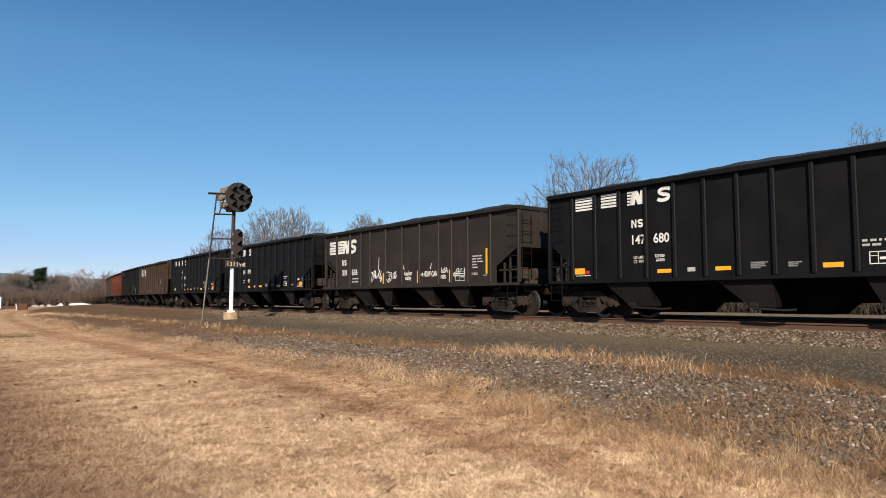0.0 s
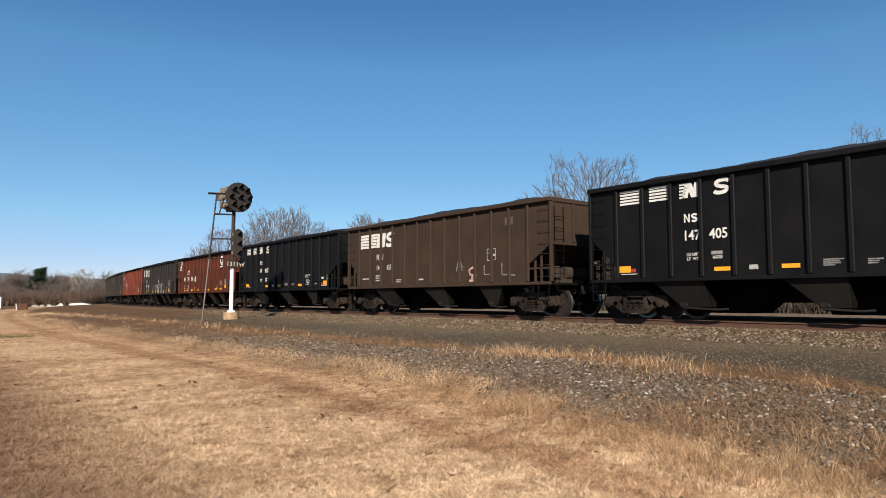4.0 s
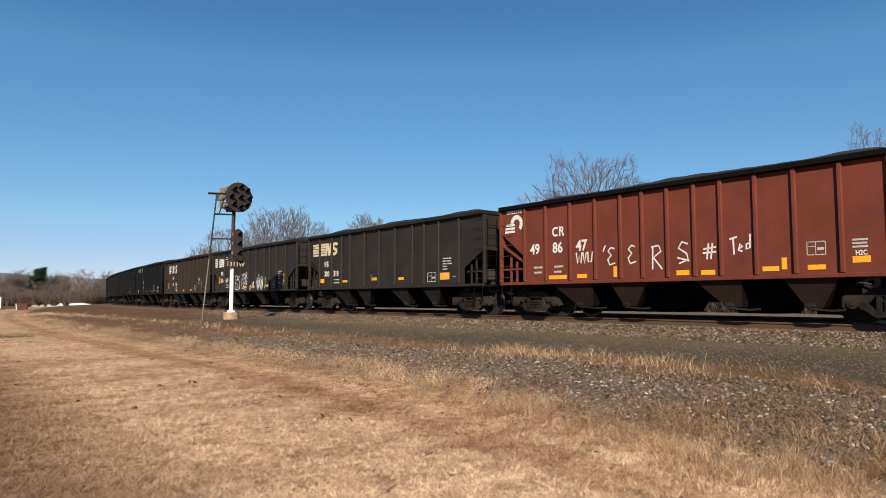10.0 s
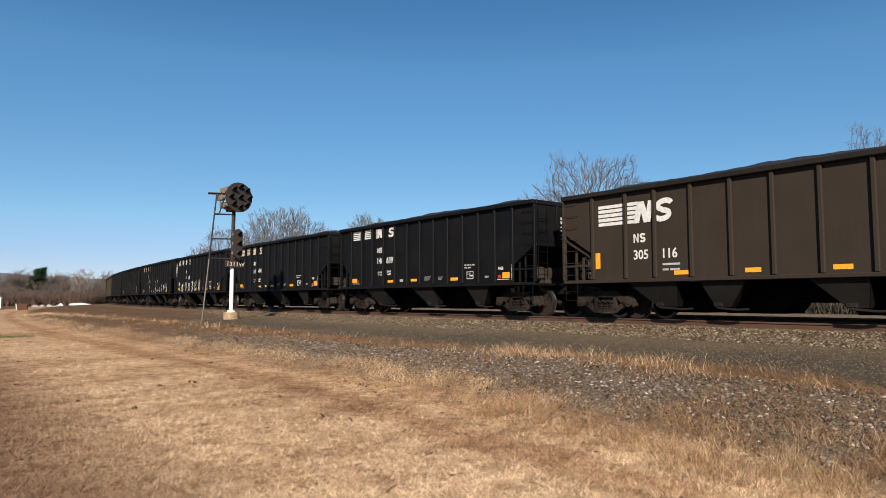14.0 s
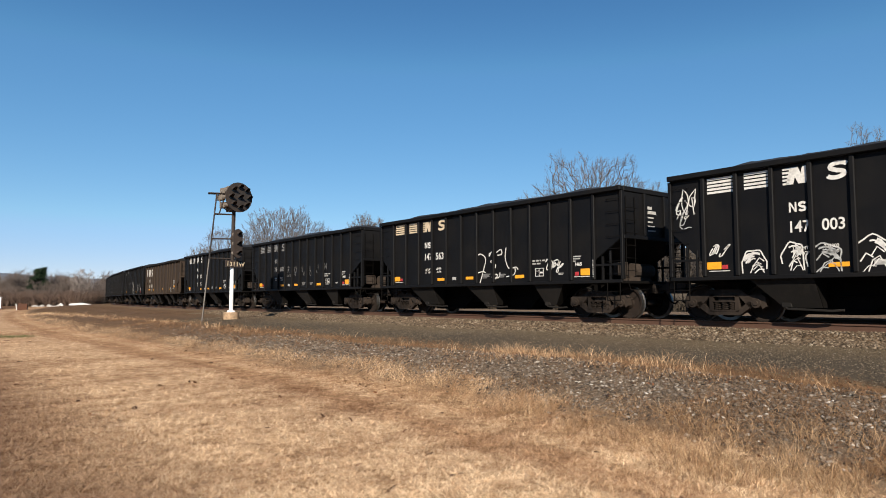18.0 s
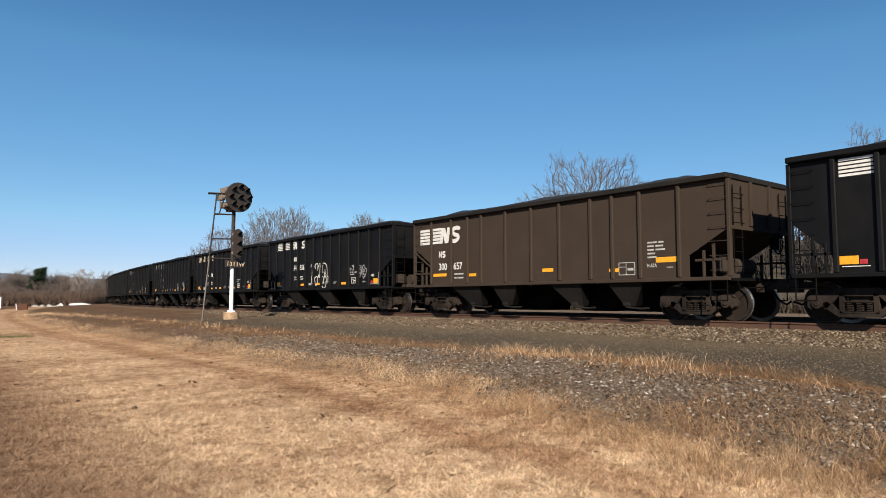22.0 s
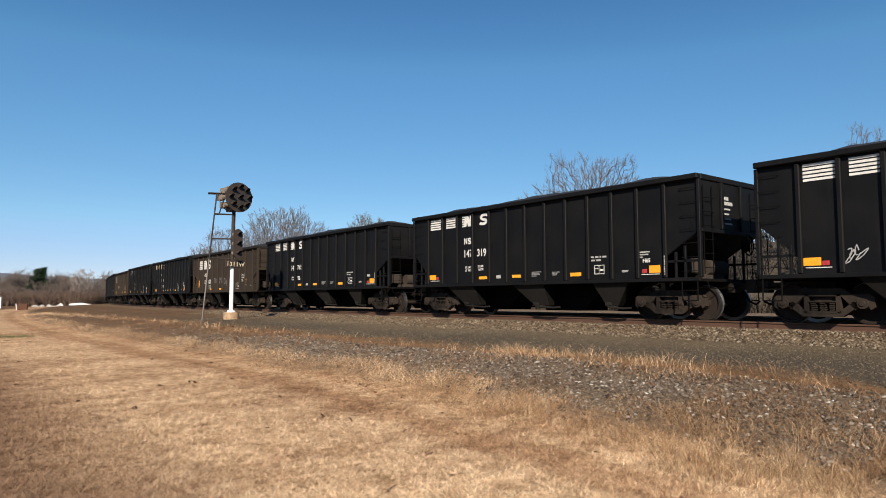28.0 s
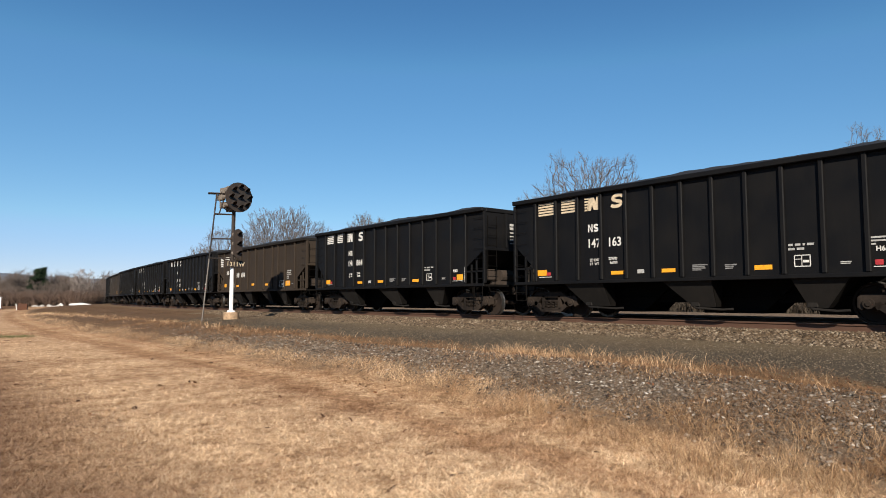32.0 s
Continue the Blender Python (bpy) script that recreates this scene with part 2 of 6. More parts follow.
def ground_material():
    """Dry lawn, stony weed strip, dark cinder way, ballast, by the distance from the line."""
    m, nt, b = base_mat("ground")
    at = nt.nodes.new("ShaderNodeAttribute")
    at.attribute_name = "band"
    tc = nt.nodes.new("ShaderNodeTexCoord")
    co = tc.outputs["Object"]
    wob = noise_node(nt, 0.55, 5, co, 0.65)
    add = nt.nodes.new("ShaderNodeMath")
    add.operation = "MULTIPLY_ADD"
    nt.links.new(wob, add.inputs[0])
    add.inputs[1].default_value = 0.06
    nt.links.new(at.outputs["Fac"], add.inputs[2])
    sub = nt.nodes.new("ShaderNodeMath")
    sub.operation = "SUBTRACT"
    nt.links.new(add.outputs[0], sub.inputs[0])
    sub.inputs[1].default_value = 0.03
    # band runs 0..1 over p = 0..40
    straw, straw2 = (0.55, 0.37, 0.225), (0.29, 0.178, 0.10)
    lawn = mixc(nt, mixc(nt, straw, straw2, ramp(nt, noise_node(nt, 9, 5, co, 0.8), [(0.4, (0, 0, 0)), (0.6, (1, 1, 1))])), lawn_wear(nt, co), 1.0, "MULTIPLY")
    stone = ramp(nt, noise_node(nt, 18, 6, co, 0.85), [(0.35, (0.055, 0.036, 0.024)), (0.5, (0.16, 0.112, 0.074)), (0.65, (0.34, 0.265, 0.19))])
    weeds = ramp(nt, noise_node(nt, 3.0, 6, co, 0.8), [(0.3, (0.13, 0.075, 0.040)), (0.7, (0.26, 0.15, 0.075))])
    cinder = ramp(nt, noise_node(nt, 18, 5, co, 0.8), [(0.3, (0.044, 0.035, 0.026)), (0.7, (0.125, 0.099, 0.071))])
    gravel = ramp(nt, noise_node(nt, 22, 5, co, 0.85), [(0.3, (0.062, 0.046, 0.029)), (0.7, (0.205, 0.152, 0.094))])
    ballast = ramp(nt, noise_node(nt, 16, 5, co, 0.85), [(0.3, (0.085, 0.055, 0.034)), (0.7, (0.22, 0.148, 0.090))])
    far = ramp(nt, noise_node(nt, 1.2, 6, co, 0.8), [(0.3, (0.055, 0.045, 0.035)), (0.7, (0.13, 0.105, 0.078))])

    def step(c, nxt, p, w):
        f = ramp(nt, sub.outputs[0], [((p - w) / 40, (0, 0, 0)), ((p + w) / 40, (1, 1, 1))])
        return mixc(nt, c, nxt, f)

    soil = ramp(nt, noise_node(nt, 7, 6, co, 0.8), [(0.35, (0.10, 0.068, 0.045)), (0.6, (0.30, 0.205, 0.13)), (0.75, (0.48, 0.345, 0.22))])
    c = step(lawn, soil, 6.0, 0.35)
    c = step(c, stone, 6.6, 0.35)
    c = step(c, weeds, 9.0, 0.25)
    c = step(c, cinder, 9.9, 0.3)
    c = step(c, gravel, 12.3, 0.7)
    c = step(c, ballast, 14.8, 0.3)
    grey = ramp(nt, noise_node(nt, 10, 5, co, 0.85), [(0.38, (0.070, 0.047, 0.032)), (0.62, (0.30, 0.215, 0.145))])
    c = step(c, grey, 22.6, 0.5)
    c = step(c, far, 34.5, 0.8)
    fa = nt.nodes.new("ShaderNodeAttribute")
    fa.attribute_name = "along"
    russet = ramp(nt, noise_node(nt, 1.8, 6, co, 0.8), [(0.3, (0.075, 0.045, 0.028)), (0.55, (0.15, 0.088, 0.050)), (0.75, (0.24, 0.15, 0.085))])
    c = mixc(nt, c, russet, fa.outputs["Fac"])
    fine = noise_node(nt, 45, 4, co, 0.8)
    c = mixc(nt, c, ramp(nt, fine, [(0.3, (0.6,) * 3), (0.7, (1.25,) * 3)]), 1.0, "MULTIPLY")
    nt.links.new(c, b.inputs["Base Color"])
    b.inputs["Roughness"].default_value = 0.95
    b.inputs["Specular IOR Level"].default_value = 0.05
    bump(nt, b, fine, 0.7, 0.03)
    return m


def axis_steps(lo, hi, near_lo, near_hi, step, grow):
    out = list(np.arange(near_lo, near_hi + 1e-6, step))
    v, st = near_hi, step
    while v < hi:
        st *= grow
        v += st
        out.append(min(v, hi))
    v, st = near_lo, step
    while v > lo:
        st *= grow
        v -= st
        out.insert(0, max(v, lo))
    return np.array(out)


gx = axis_steps(-3000, 3000, -45, 26, 0.4, 1.09)
gy = axis_steps(-300, 4000, 0, 70, 0.4, 1.09)
GX, GY = np.meshgrid(gx, gy)
GZ = height(GX, GY)
gv = np.column_stack([GX.ravel(), GY.ravel(), GZ.ravel()])
nx, ny = len(gx), len(gy)
ii, jj = np.meshgrid(np.arange(nx - 1), np.arange(ny - 1))
k0 = (jj * nx + ii).ravel()
gf = np.column_stack([k0, k0 + 1, k0 + nx + 1, k0 + nx])
GROUND = ground_material()
gme = arrays("ground", gv, gf, GROUND)
att = gme.attributes.new("band", "FLOAT", "POINT")
_, gp = track_coords(gv[:, 0], gv[:, 1])
att.data.foreach_set("value", np.clip(band_of(gv[:, 0], gv[:, 1]) / 40, 0, 1).astype(np.float32))
gs_, _ = track_coords(gv[:, 0], gv[:, 1])
along = np.clip((gs_ - np.where(gp < 9.4, 18, 30)) / 12, 0, 1) * np.clip((gp - 6.4) / 1.0, 0, 1) * np.clip((15.6 - gp) / 1.0, 0, 1) * 0.92
att = gme.attributes.new("along", "FLOAT", "POINT")
att.data.foreach_set("value", along.astype(np.float32))
gme.polygons.foreach_set("use_smooth", np.ones(len(gf), dtype=bool))
ground = tagged(new("ground", gme), "dry straw lawn, stony verge and gravel beside the tracks", "ground", kind="structure")

# ---- tracks ----
RAIL = paint("rusty_rail_side", (0.080, 0.043, 0.029), (0.125, 0.070, 0.046), 0.8)
RAILTOP = plain("polished_rail_head", (0.085, 0.060, 0.047), 0.7, 0.0, 0.25)
TIE = plain("weathered_timber_tie", (0.075, 0.055, 0.042), 0.9, 0, 0.4, 6)

RAIL_SEC = [(-0.035, 0.0), (-0.037, -0.035), (-0.010, -0.05), (-0.010, -0.145), (-0.07, -0.165), (-0.07, -0.18),
            (0.07, -0.18), (0.07, -0.165), (0.010, -0.145), (0.010, -0.05), (0.037, -0.035), (0.035, 0.0)]


def rail_bm(off, z, s0=-60, s1=430):
    bm = bmesh.new()
    ss = [s0, S_0] + [S_0 + 4.0 * i for i in range(1, int((s1 - S_0) / 4.0))]
    prev = None
    for s in ss:
        p, d = track(s, off)
        n = Vector((d.y, -d.x, 0))
        ring = [bm.verts.new(p + n * a + Vector((0, 0, z + b))) for a, b in RAIL_SEC]
        if prev:
            for i in range(len(ring)):
                j = (i + 1) % len(ring)
                bm.faces.new((prev[i], prev[j], ring[j], ring[i]))
        prev = ring
    return bm


def build_track(off, label):
    root = tagged(new("track", None), label, "railway track", "parallel main tracks", "structure")
    for side in (-0.7525, 0.7525):
        rail = part("rail", rail_bm(off + side, 0.0), RAIL, root, "rusty steel rail with a polished head")
        me = rail.data
        me.materials.append(RAILTOP)
        for f in me.polygons:
            if f.normal.z > 0.9 and f.center.z > -0.02:
                f.material_index = 1
    bm = bmesh.new()
    box(bm, -0.115, 0.115, -1.3, 1.3, -0.30, -0.165, 0.012)
    tie = mesh_of(bm, "sleeper", TIE)
    for i in range(170):
        p, d = track(-14 + 0.56 * i, off)
        part("sleeper", tie, TIE, root, "", Matrix.Translation(p) @ pose(0, 0, random.uniform(-0.01, 0.004), 0, 0, math.degrees(math.atan2(d.y, d.x)) + random.uniform(-1, 1)))
    return root


build_track(0.0, "near main track with rusty rails on stone ballast")
build_track(4.2, "far main track with rusty rails behind the train")


# ---- hopper cars ----
# Car space: +X is the way of travel, -Y the side towards the lawn, z = 0 the railhead.
SHEET = 1.52


def build_bogie(car, x):
    bm = bmesh.new()
    box(bm, -0.22, 0.22, -1.05, 1.05, 0.42, 0.70, 0.03)
    box(bm, -0.40, 0.40, -0.30, 0.30, 0.66, 0.80, 0.03)
    bogie = part("bogie", bm, BOGIE, car, "cast steel three-piece bogie", pose(x, 0, 0))
    for sy in (-1, 1):
        bm = bmesh.new()
        y0, y1 = (sy * 0.98, sy * 1.14)
        # arched top member, sloping tension member, pedestals over the axle boxes
        prism(bm, [(-1.06, 0.60), (-0.97, 0.67), (-0.62, 0.66), (-0.42, 0.80), (0.42, 0.80), (0.62, 0.66), (0.97, 0.67), (1.06, 0.60), (1.07, 0.38), (0.98, 0.32),
                   (0.94, 0.40), (0.74, 0.40), (0.68, 0.32), (0.40, 0.62), (-0.40, 0.62), (-0.68, 0.32), (-0.74, 0.40), (-0.94, 0.40), (-0.98, 0.32), (-1.07, 0.38)], y0, y1)
        prism(bm, [(-0.74, 0.47), (-0.64, 0.50), (-0.35, 0.27), (0.35, 0.27), (0.64, 0.50), (0.74, 0.47), (0.72, 0.38), (0.41, 0.16), (-0.41, 0.16), (-0.72, 0.38)], y0, y1)
        for xx in (-0.34, 0.34):
            box(bm, xx - 0.05, xx + 0.05, y0, y1, 0.24, 0.68)
        part("side_frame", bm, BOGIE, bogie)
        bm = bmesh.new()
        for xx in (-0.2, 0.0, 0.2):
            tube(bm, [(xx + 0.078 * math.cos(g * 1.05), sy * 1.06 + 0.078 * math.sin(g * 1.05), 0.27 + 0.0083 * g) for g in range(28)], 0.017, 5)
        box(bm, -0.31, 0.31, sy * 0.97, sy * 1.15, 0.245, 0.285)
        box(bm, -0.31, 0.31, sy * 0.97, sy * 1.15, 0.485, 0.52)
        part("spring_nest", bm, BOGIE, bogie)
        for xx in (-0.84, 0.84):
            bm = bmesh.new()
            cyl(bm, (xx, sy * 0.9, 0.457), (xx, sy * 1.19, 0.457), 0.115, seg=14)
            cyl(bm, (xx, sy * 1.17, 0.457), (xx, sy * 1.215, 0.457), 0.07, 0.055, seg=10)
            part("axle_bearing", bm, BOGIE, bogie)
    for xx in (-0.84, 0.84):
        bm = bmesh.new()
        cyl(bm, (0, -0.95, 0), (0, 0.95, 0), 0.085, seg=10)
        for sy in (-1, 1):
            prof = [(0.80, 0.487), (0.783, 0.487), (0.775, 0.462), (0.655, 0.452), (0.655, 0.40), (0.70, 0.385), (0.70, 0.17), (0.64, 0.15), (0.64, 0.06), (0.82, 0.06), (0.82, 0.15), (0.765, 0.18), (0.765, 0.37), (0.80, 0.40)]
            rings = []
            for a in range(28):
                w = 2 * math.pi * a / 28
                rings.append([bm.verts.new((r * math.cos(w), sy * (1.455 - y), r * math.sin(w))) for y, r in prof])
            for a in range(28):
                r0, r1 = rings[a], rings[(a + 1) % 28]
                for i in range(len(prof)):
                    j = (i + 1) % len(prof)
                    bm.faces.new((r0[i], r0[j], r1[j], r1[i]))
        w = part("wheelset", bm, WHEEL, bogie, "steel wheels with worn bright treads on one axle")
        w.data.materials.append(TREAD)
        for f in w.data.polygons:
            rr = math.hypot(f.center.x, f.center.z)
            if rr > 0.435:
                f.material_index = 1
        w.matrix_parent_inverse = Matrix.Translation((xx, 0, 0.457))
    return bogie


# trailing and leading half length, lower edges of the end cut-outs (corner height, inner x, inner height) at the trailing and the leading end
BODY = {
    "black": (6.15, 6.20, (2.30, -5.20, 1.45), (2.34, 5.20, 1.70)),
    "wide": (6.40, 6.70, (2.55, -5.36, 1.90), (2.34, 5.58, 1.68)),
    "red": (6.42, 6.30, (2.78, -5.22, 1.86), (2.80, 5.22, 1.74)),
    "broad": (6.40, 6.02, (2.55, -5.36, 1.90), (2.34, 5.10, 1.68)),
}
# chutes: top edge of the outer plate, bottom edge, far edge of the pocket at the top and at the bottom
BAYS = {
    "black": ((-4.09, -2.63, -3.45, -2.60, -0.90, -1.85), (-0.64, 0.75, 0.05, 0.68, 2.50, 1.60), (2.70, 3.95, 2.95, 3.35, 4.85, 4.40)),
    "wide": ((-4.15, -2.60, -3.40, -2.80, -2.00, -2.20), (-1.95, -0.73, -1.70, -1.30, 0.30, -0.30), (0.70, 1.95, 1.38, 1.78, 2.90, 2.40), (2.95, 4.15, 3.30, 3.65, 4.90, 4.40)),
}
BAYS["red"] = BAYS["broad"] = BAYS["wide"]


def side_outline(top, kind):
    ht, hd, (za, xa, zb), (zc, xb, zd) = BODY[kind]
    return [(-ht, top), (hd, top), (hd, zc), (xb, zd), (xb, 1.10), (xa, 1.10), (xa, zb), (-ht, za)]


def build_hopper(name, kind, top, ribs, body, label):
    ht, hd = BODY[kind][:2]
    car = new(name, None)
    tagged(car, label, "hopper car", "coal train", "")
    bm = bmesh.new()
    tube(bm, [(-0.25, -0.02, 0), (-0.25, 0.045, 0), (0.25, 0.045, 0), (0.25, -0.02, 0)], 0.009, 5)
    grab = mesh_of(bm, "grab_iron", body)
    # side sheets
    for sy in (-1, 1):
        bm = bmesh.new()
        prism(bm, side_outline(top, kind), sy * (SHEET - 0.03), sy * SHEET)
        part("side_sheet", bm, body, car)
        bm = bmesh.new()
        box(bm, -ht, hd, sy * (SHEET - 0.02), sy * 1.585, 1.02, 1.12, 0.012)
        part("side_sill", bm, body, car)
        bm = bmesh.new()
        box(bm, -0.055, 0.055, sy * (SHEET - 0.005), sy * 1.60, 1.12, top - 0.03, 0.02)
        rib = mesh_of(bm, "side_post", body)
        for x in ribs:
            part("side_post", rib, body, car, "", pose(x, 0, 0))
    # top chord
    for sy in (-1, 1):
        bm = bmesh.new()
        box(bm, -ht - 0.02, hd + 0.02, sy * 1.47, sy * 1.66, top - 0.05, top + 0.09, 0.02)
        part("top_chord", bm, {"red": UNDER, "black": body}.get(kind, CHUTE), car)
    for sx in (-1, 1):
        hl = ht if sx < 0 else hd
        bm = bmesh.new()
        box(bm, sx * (hl - 0.10), sx * (hl + 0.04), -1.47, 1.47, top - 0.06, top + 0.09, 0.02)
        part("end_chord", bm, {"red": UNDER, "black": body}.get(kind, CHUTE), car)
        # end sheet: upright upper half, then the slope sheet down to the hoppers
        bm = bmesh.new()
        prism(bm, [(sx * (hl - 0.03), top), (sx * hl, top), (sx * hl, 2.32), (sx * 4.2, 1.06), (sx * 4.17, 1.09), (sx * (hl - 0.03), 2.36)], -SHEET + 0.03, SHEET - 0.03)
        part("end_slope_sheet", bm, body, car)
        bm = bmesh.new()
        for y in (-0.5, 0.5):
            box(bm, sx * hl, sx * (hl + 0.07), y - 0.05, y + 0.05, 2.4, top - 0.06, 0.01)
        box(bm, sx * hl, sx * (hl + 0.06), -SHEET, SHEET, 2.28, 2.38, 0.01)
        part("end_post", bm, body, car)
        # corner posts and end frame
        for sy in (-1, 1):
            bm = bmesh.new()
            box(bm, sx * (hl - 0.05), sx * (hl + 0.04), sy * 1.46, sy * 1.585, 1.12, top - 0.06, 0.012)
            part("corner_post", bm, body, car)
            bm = bmesh.new()
            for xx in (hl - 0.45, hl - 0.72):
                box(bm, sx * (xx - 0.03), sx * (xx + 0.03), sy * 1.46, sy * 1.53, 1.12, 1.66 + (xx - hl + 0.95) * 0.6, 0.006)
            box(bm, sx * (hl - 0.95), sx * hl, sy * 1.47, sy * 1.53, 1.52, 1.58)
            part("end_brace", bm, body, car)
            # grab irons up the corner
            for k in range(7):
                z = 1.28 + 0.36 * k
                if z < top - 0.15:
                    part("grab_iron", grab, body, car, "", pose(sx * (hl - 0.265), sy * 1.54, z, 0, 0, 0 if sy > 0 else 180))
            bm = bmesh.new()
            for k in range(6):
                z = 1.36 + 0.36 * k
                if z > top - 0.2:
                    break
                xe = sx * (hl + 0.04)
                tube(bm, [(xe, sy * 1.42, z), (xe + sx * 0.07, sy * 1.42, z), (xe + sx * 0.07, sy * 1.0, z), (xe, sy * 1.0, z)], 0.011, 5)
            for yy in (1.0, 1.42):
                box(bm, sx * (hl + 0.04), sx * (hl + 0.055), sy * (yy - 0.012), sy * (yy + 0.012), 1.2, top - 0.2)
            part("end_ladder", bm, UNDER, car)
            # sill step below the corner
            bm = bmesh.new()
            xa, xb = sx * (hl - 0.52), sx * (hl - 0.08)
            tube(bm, [(xa, sy * 1.56, 1.04), (xa, sy * 1.57, 0.52), (xb, sy * 1.57, 0.52), (xb, sy * 1.56, 1.04)], 0.016, 6)
            tube(bm, [(xa, sy * 1.57, 0.78), (xb, sy * 1.57, 0.78)], 0.012, 6)
            part("sill_step", bm, UNDER, car)
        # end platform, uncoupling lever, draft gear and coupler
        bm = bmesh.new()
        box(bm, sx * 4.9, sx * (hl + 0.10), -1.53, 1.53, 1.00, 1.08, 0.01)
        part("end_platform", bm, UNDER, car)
        bm = bmesh.new()
        box(bm, sx * 5.0, sx * (hl + 0.15), -0.22, 0.22, 0.72, 1.0, 0.02)
        box(bm, sx * (hl + 0.1), sx * (hl + 0.52), -0.10, 0.10, 0.80, 0.98, 0.02)
        prism(bm, [(sx * (hl + 0.46), 0.72), (sx * (hl + 0.46), 1.04), (sx * (hl + 0.74), 1.04), (sx * (hl + 0.74), 0.72)], -0.16, 0.12)
        part("coupler", bm, BOGIE, car)
        bm = bmesh.new()
        tube(bm, [(sx * (hl + 0.12), -1.45, 1.02), (sx * (hl + 0.16), -1.40, 0.82), (sx * (hl + 0.16), -0.2, 0.86), (sx * (hl + 0.40), 0, 0.98)], 0.012, 5)
        part("uncoupling_lever", bm, UNDER, car)
        bm = bmesh.new()
        tube(bm, [(sx * (hl + 0.15), 0.25, 0.78), (sx * (hl + 0.35), 0.22, 0.50), (sx * (hl + 0.55), 0.15, 0.42), (sx * (hl + 0.70), 0.05, 0.50)], 0.025, 6)
        part("air_hose", bm, UNDER, car)
        build_bogie(car, sx * (hl - 1.20))
    # brake gear on the leading end
    hl = hd
    bm = bmesh.new()
    cyl(bm, (hl - 0.7, -0.2, 1.42), (hl - 0.7, 0.75, 1.42), 0.22, seg=14)
    box(bm, hl - 0.8, hl - 0.55, -0.95, -0.45, 1.25, 1.65, 0.03)
    box(bm, hl - 0.75, hl - 0.6, -0.60, 0.70, 1.10, 1.24)
    part("air_reservoir", bm, TANBOX, car, "dusty tan air reservoir and valve")
    bm = bmesh.new()
    ring = [(hl + 0.16, 0.62 + 0.27 * math.cos(a), 2.02 + 0.27 * math.sin(a)) for a in [i * math.pi / 8 for i in range(17)]]
    tube(bm, ring, 0.016, 5)
    for k in range(4):
        a = k * math.pi / 2 + 0.4
        tube(bm, [(hl + 0.13, 0.62, 2.02), (hl + 0.16, 0.62 + 0.27 * math.cos(a), 2.02 + 0.27 * math.sin(a))], 0.012, 5)
    box(bm, hl + 0.02, hl + 0.14, 0.48, 0.76, 1.86, 2.18, 0.01)
    tube(bm, [(hl + 0.1, 0.62, 1.9), (hl + 0.1, 0.62, 1.1)], 0.012, 5)
    part("brake_wheel", bm, UNDER, car)
    # centre sill and hopper chutes
    bm = bmesh.new()
    box(bm, -5.0, 5.0, -0.20, 0.20, 0.72, 1.04, 0.02)
    part("centre_sill", bm, UNDER, car)
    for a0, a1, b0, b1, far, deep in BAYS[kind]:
        # leaning outer plate on each side, deep pocket behind it with shade in its black
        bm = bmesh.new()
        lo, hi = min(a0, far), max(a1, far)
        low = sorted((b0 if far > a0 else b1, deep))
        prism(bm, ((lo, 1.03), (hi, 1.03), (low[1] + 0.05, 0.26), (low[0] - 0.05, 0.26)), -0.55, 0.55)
        chute = part("hopper_chute", bm, UNDER, car, "black sloping hopper chute with shade put into its colour")
        for sy in (-1, 1):
            bm = bmesh.new()
            q0 = [(a0, sy * 1.50, 1.03), (a1, sy * 1.50, 1.03), (b1, sy * 1.16, 0.36), (b0, sy * 1.16, 0.36)]
            a = [bm.verts.new(v) for v in q0]
            b = [bm.verts.new((v[0], v[1] - sy * 0.06, v[2])) for v in q0]
            for f in ((a[0], a[1], a[2], a[3]), (b[3], b[2], b[1], b[0]), (a[0], a[3], b[3], b[0]), (a[1], b[1], b[2], a[2]), (a[3], a[2], b[2], b[3]), (a[0], b[0], b[1], a[1])):
                bm.faces.new(f)
            part("chute_plate", bm, RUSTCHUTE if kind == "red" else CHUTE, chute, "dusty outer chute plate")
            # inner slopes meeting the plate
            for xt, xb in ((a0, b0), (a1, b1)):
                bm = bmesh.new()
                c = [bm.verts.new(v) for v in ((xt, sy * 1.49, 1.03), (xb, sy * 1.15, 0.36), (xb, sy * 0.95, 0.36), (xt, sy * 0.95, 1.03))]
                d = [bm.verts.new((v.co.x + 0.02, v.co.y, v.co.z)) for v in c]
                bm.faces.new(c), bm.faces.new(d[::-1])
                for g in range(4):
                    bm.faces.new((c[g], d[g], d[(g + 1) % 4], c[(g + 1) % 4]))
                part("chute_cheek", bm, UNDER, chute)
            bm = bmesh.new()
            tube(bm, [(b0 - 0.05, sy * 1.16, 0.42), (b0 + 0.10, sy * 1.20, 0.33), (b1 + 0.20, sy * 1.18, 0.29), (b1 + 0.45, sy * 1.16, 0.31)], 0.030, 6)
            part("door_lever", bm, CHUTE, chute)
            bm = bmesh.new()
            box(bm, b0 - 0.04, b0 + 0.20, sy * 1.12, sy * 1.22, 0.36, 0.54, 0.02)
            part("door_latch", bm, CHUTE, chute)
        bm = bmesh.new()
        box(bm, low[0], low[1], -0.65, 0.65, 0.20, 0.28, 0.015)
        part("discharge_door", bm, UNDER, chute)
    # one near-black block for the shaded sloping inner sheets that close the space between the bays
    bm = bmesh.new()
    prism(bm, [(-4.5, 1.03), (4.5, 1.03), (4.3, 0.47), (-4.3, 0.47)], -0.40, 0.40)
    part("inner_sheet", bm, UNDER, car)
    # brake rod under the sill
    bm = bmesh.new()
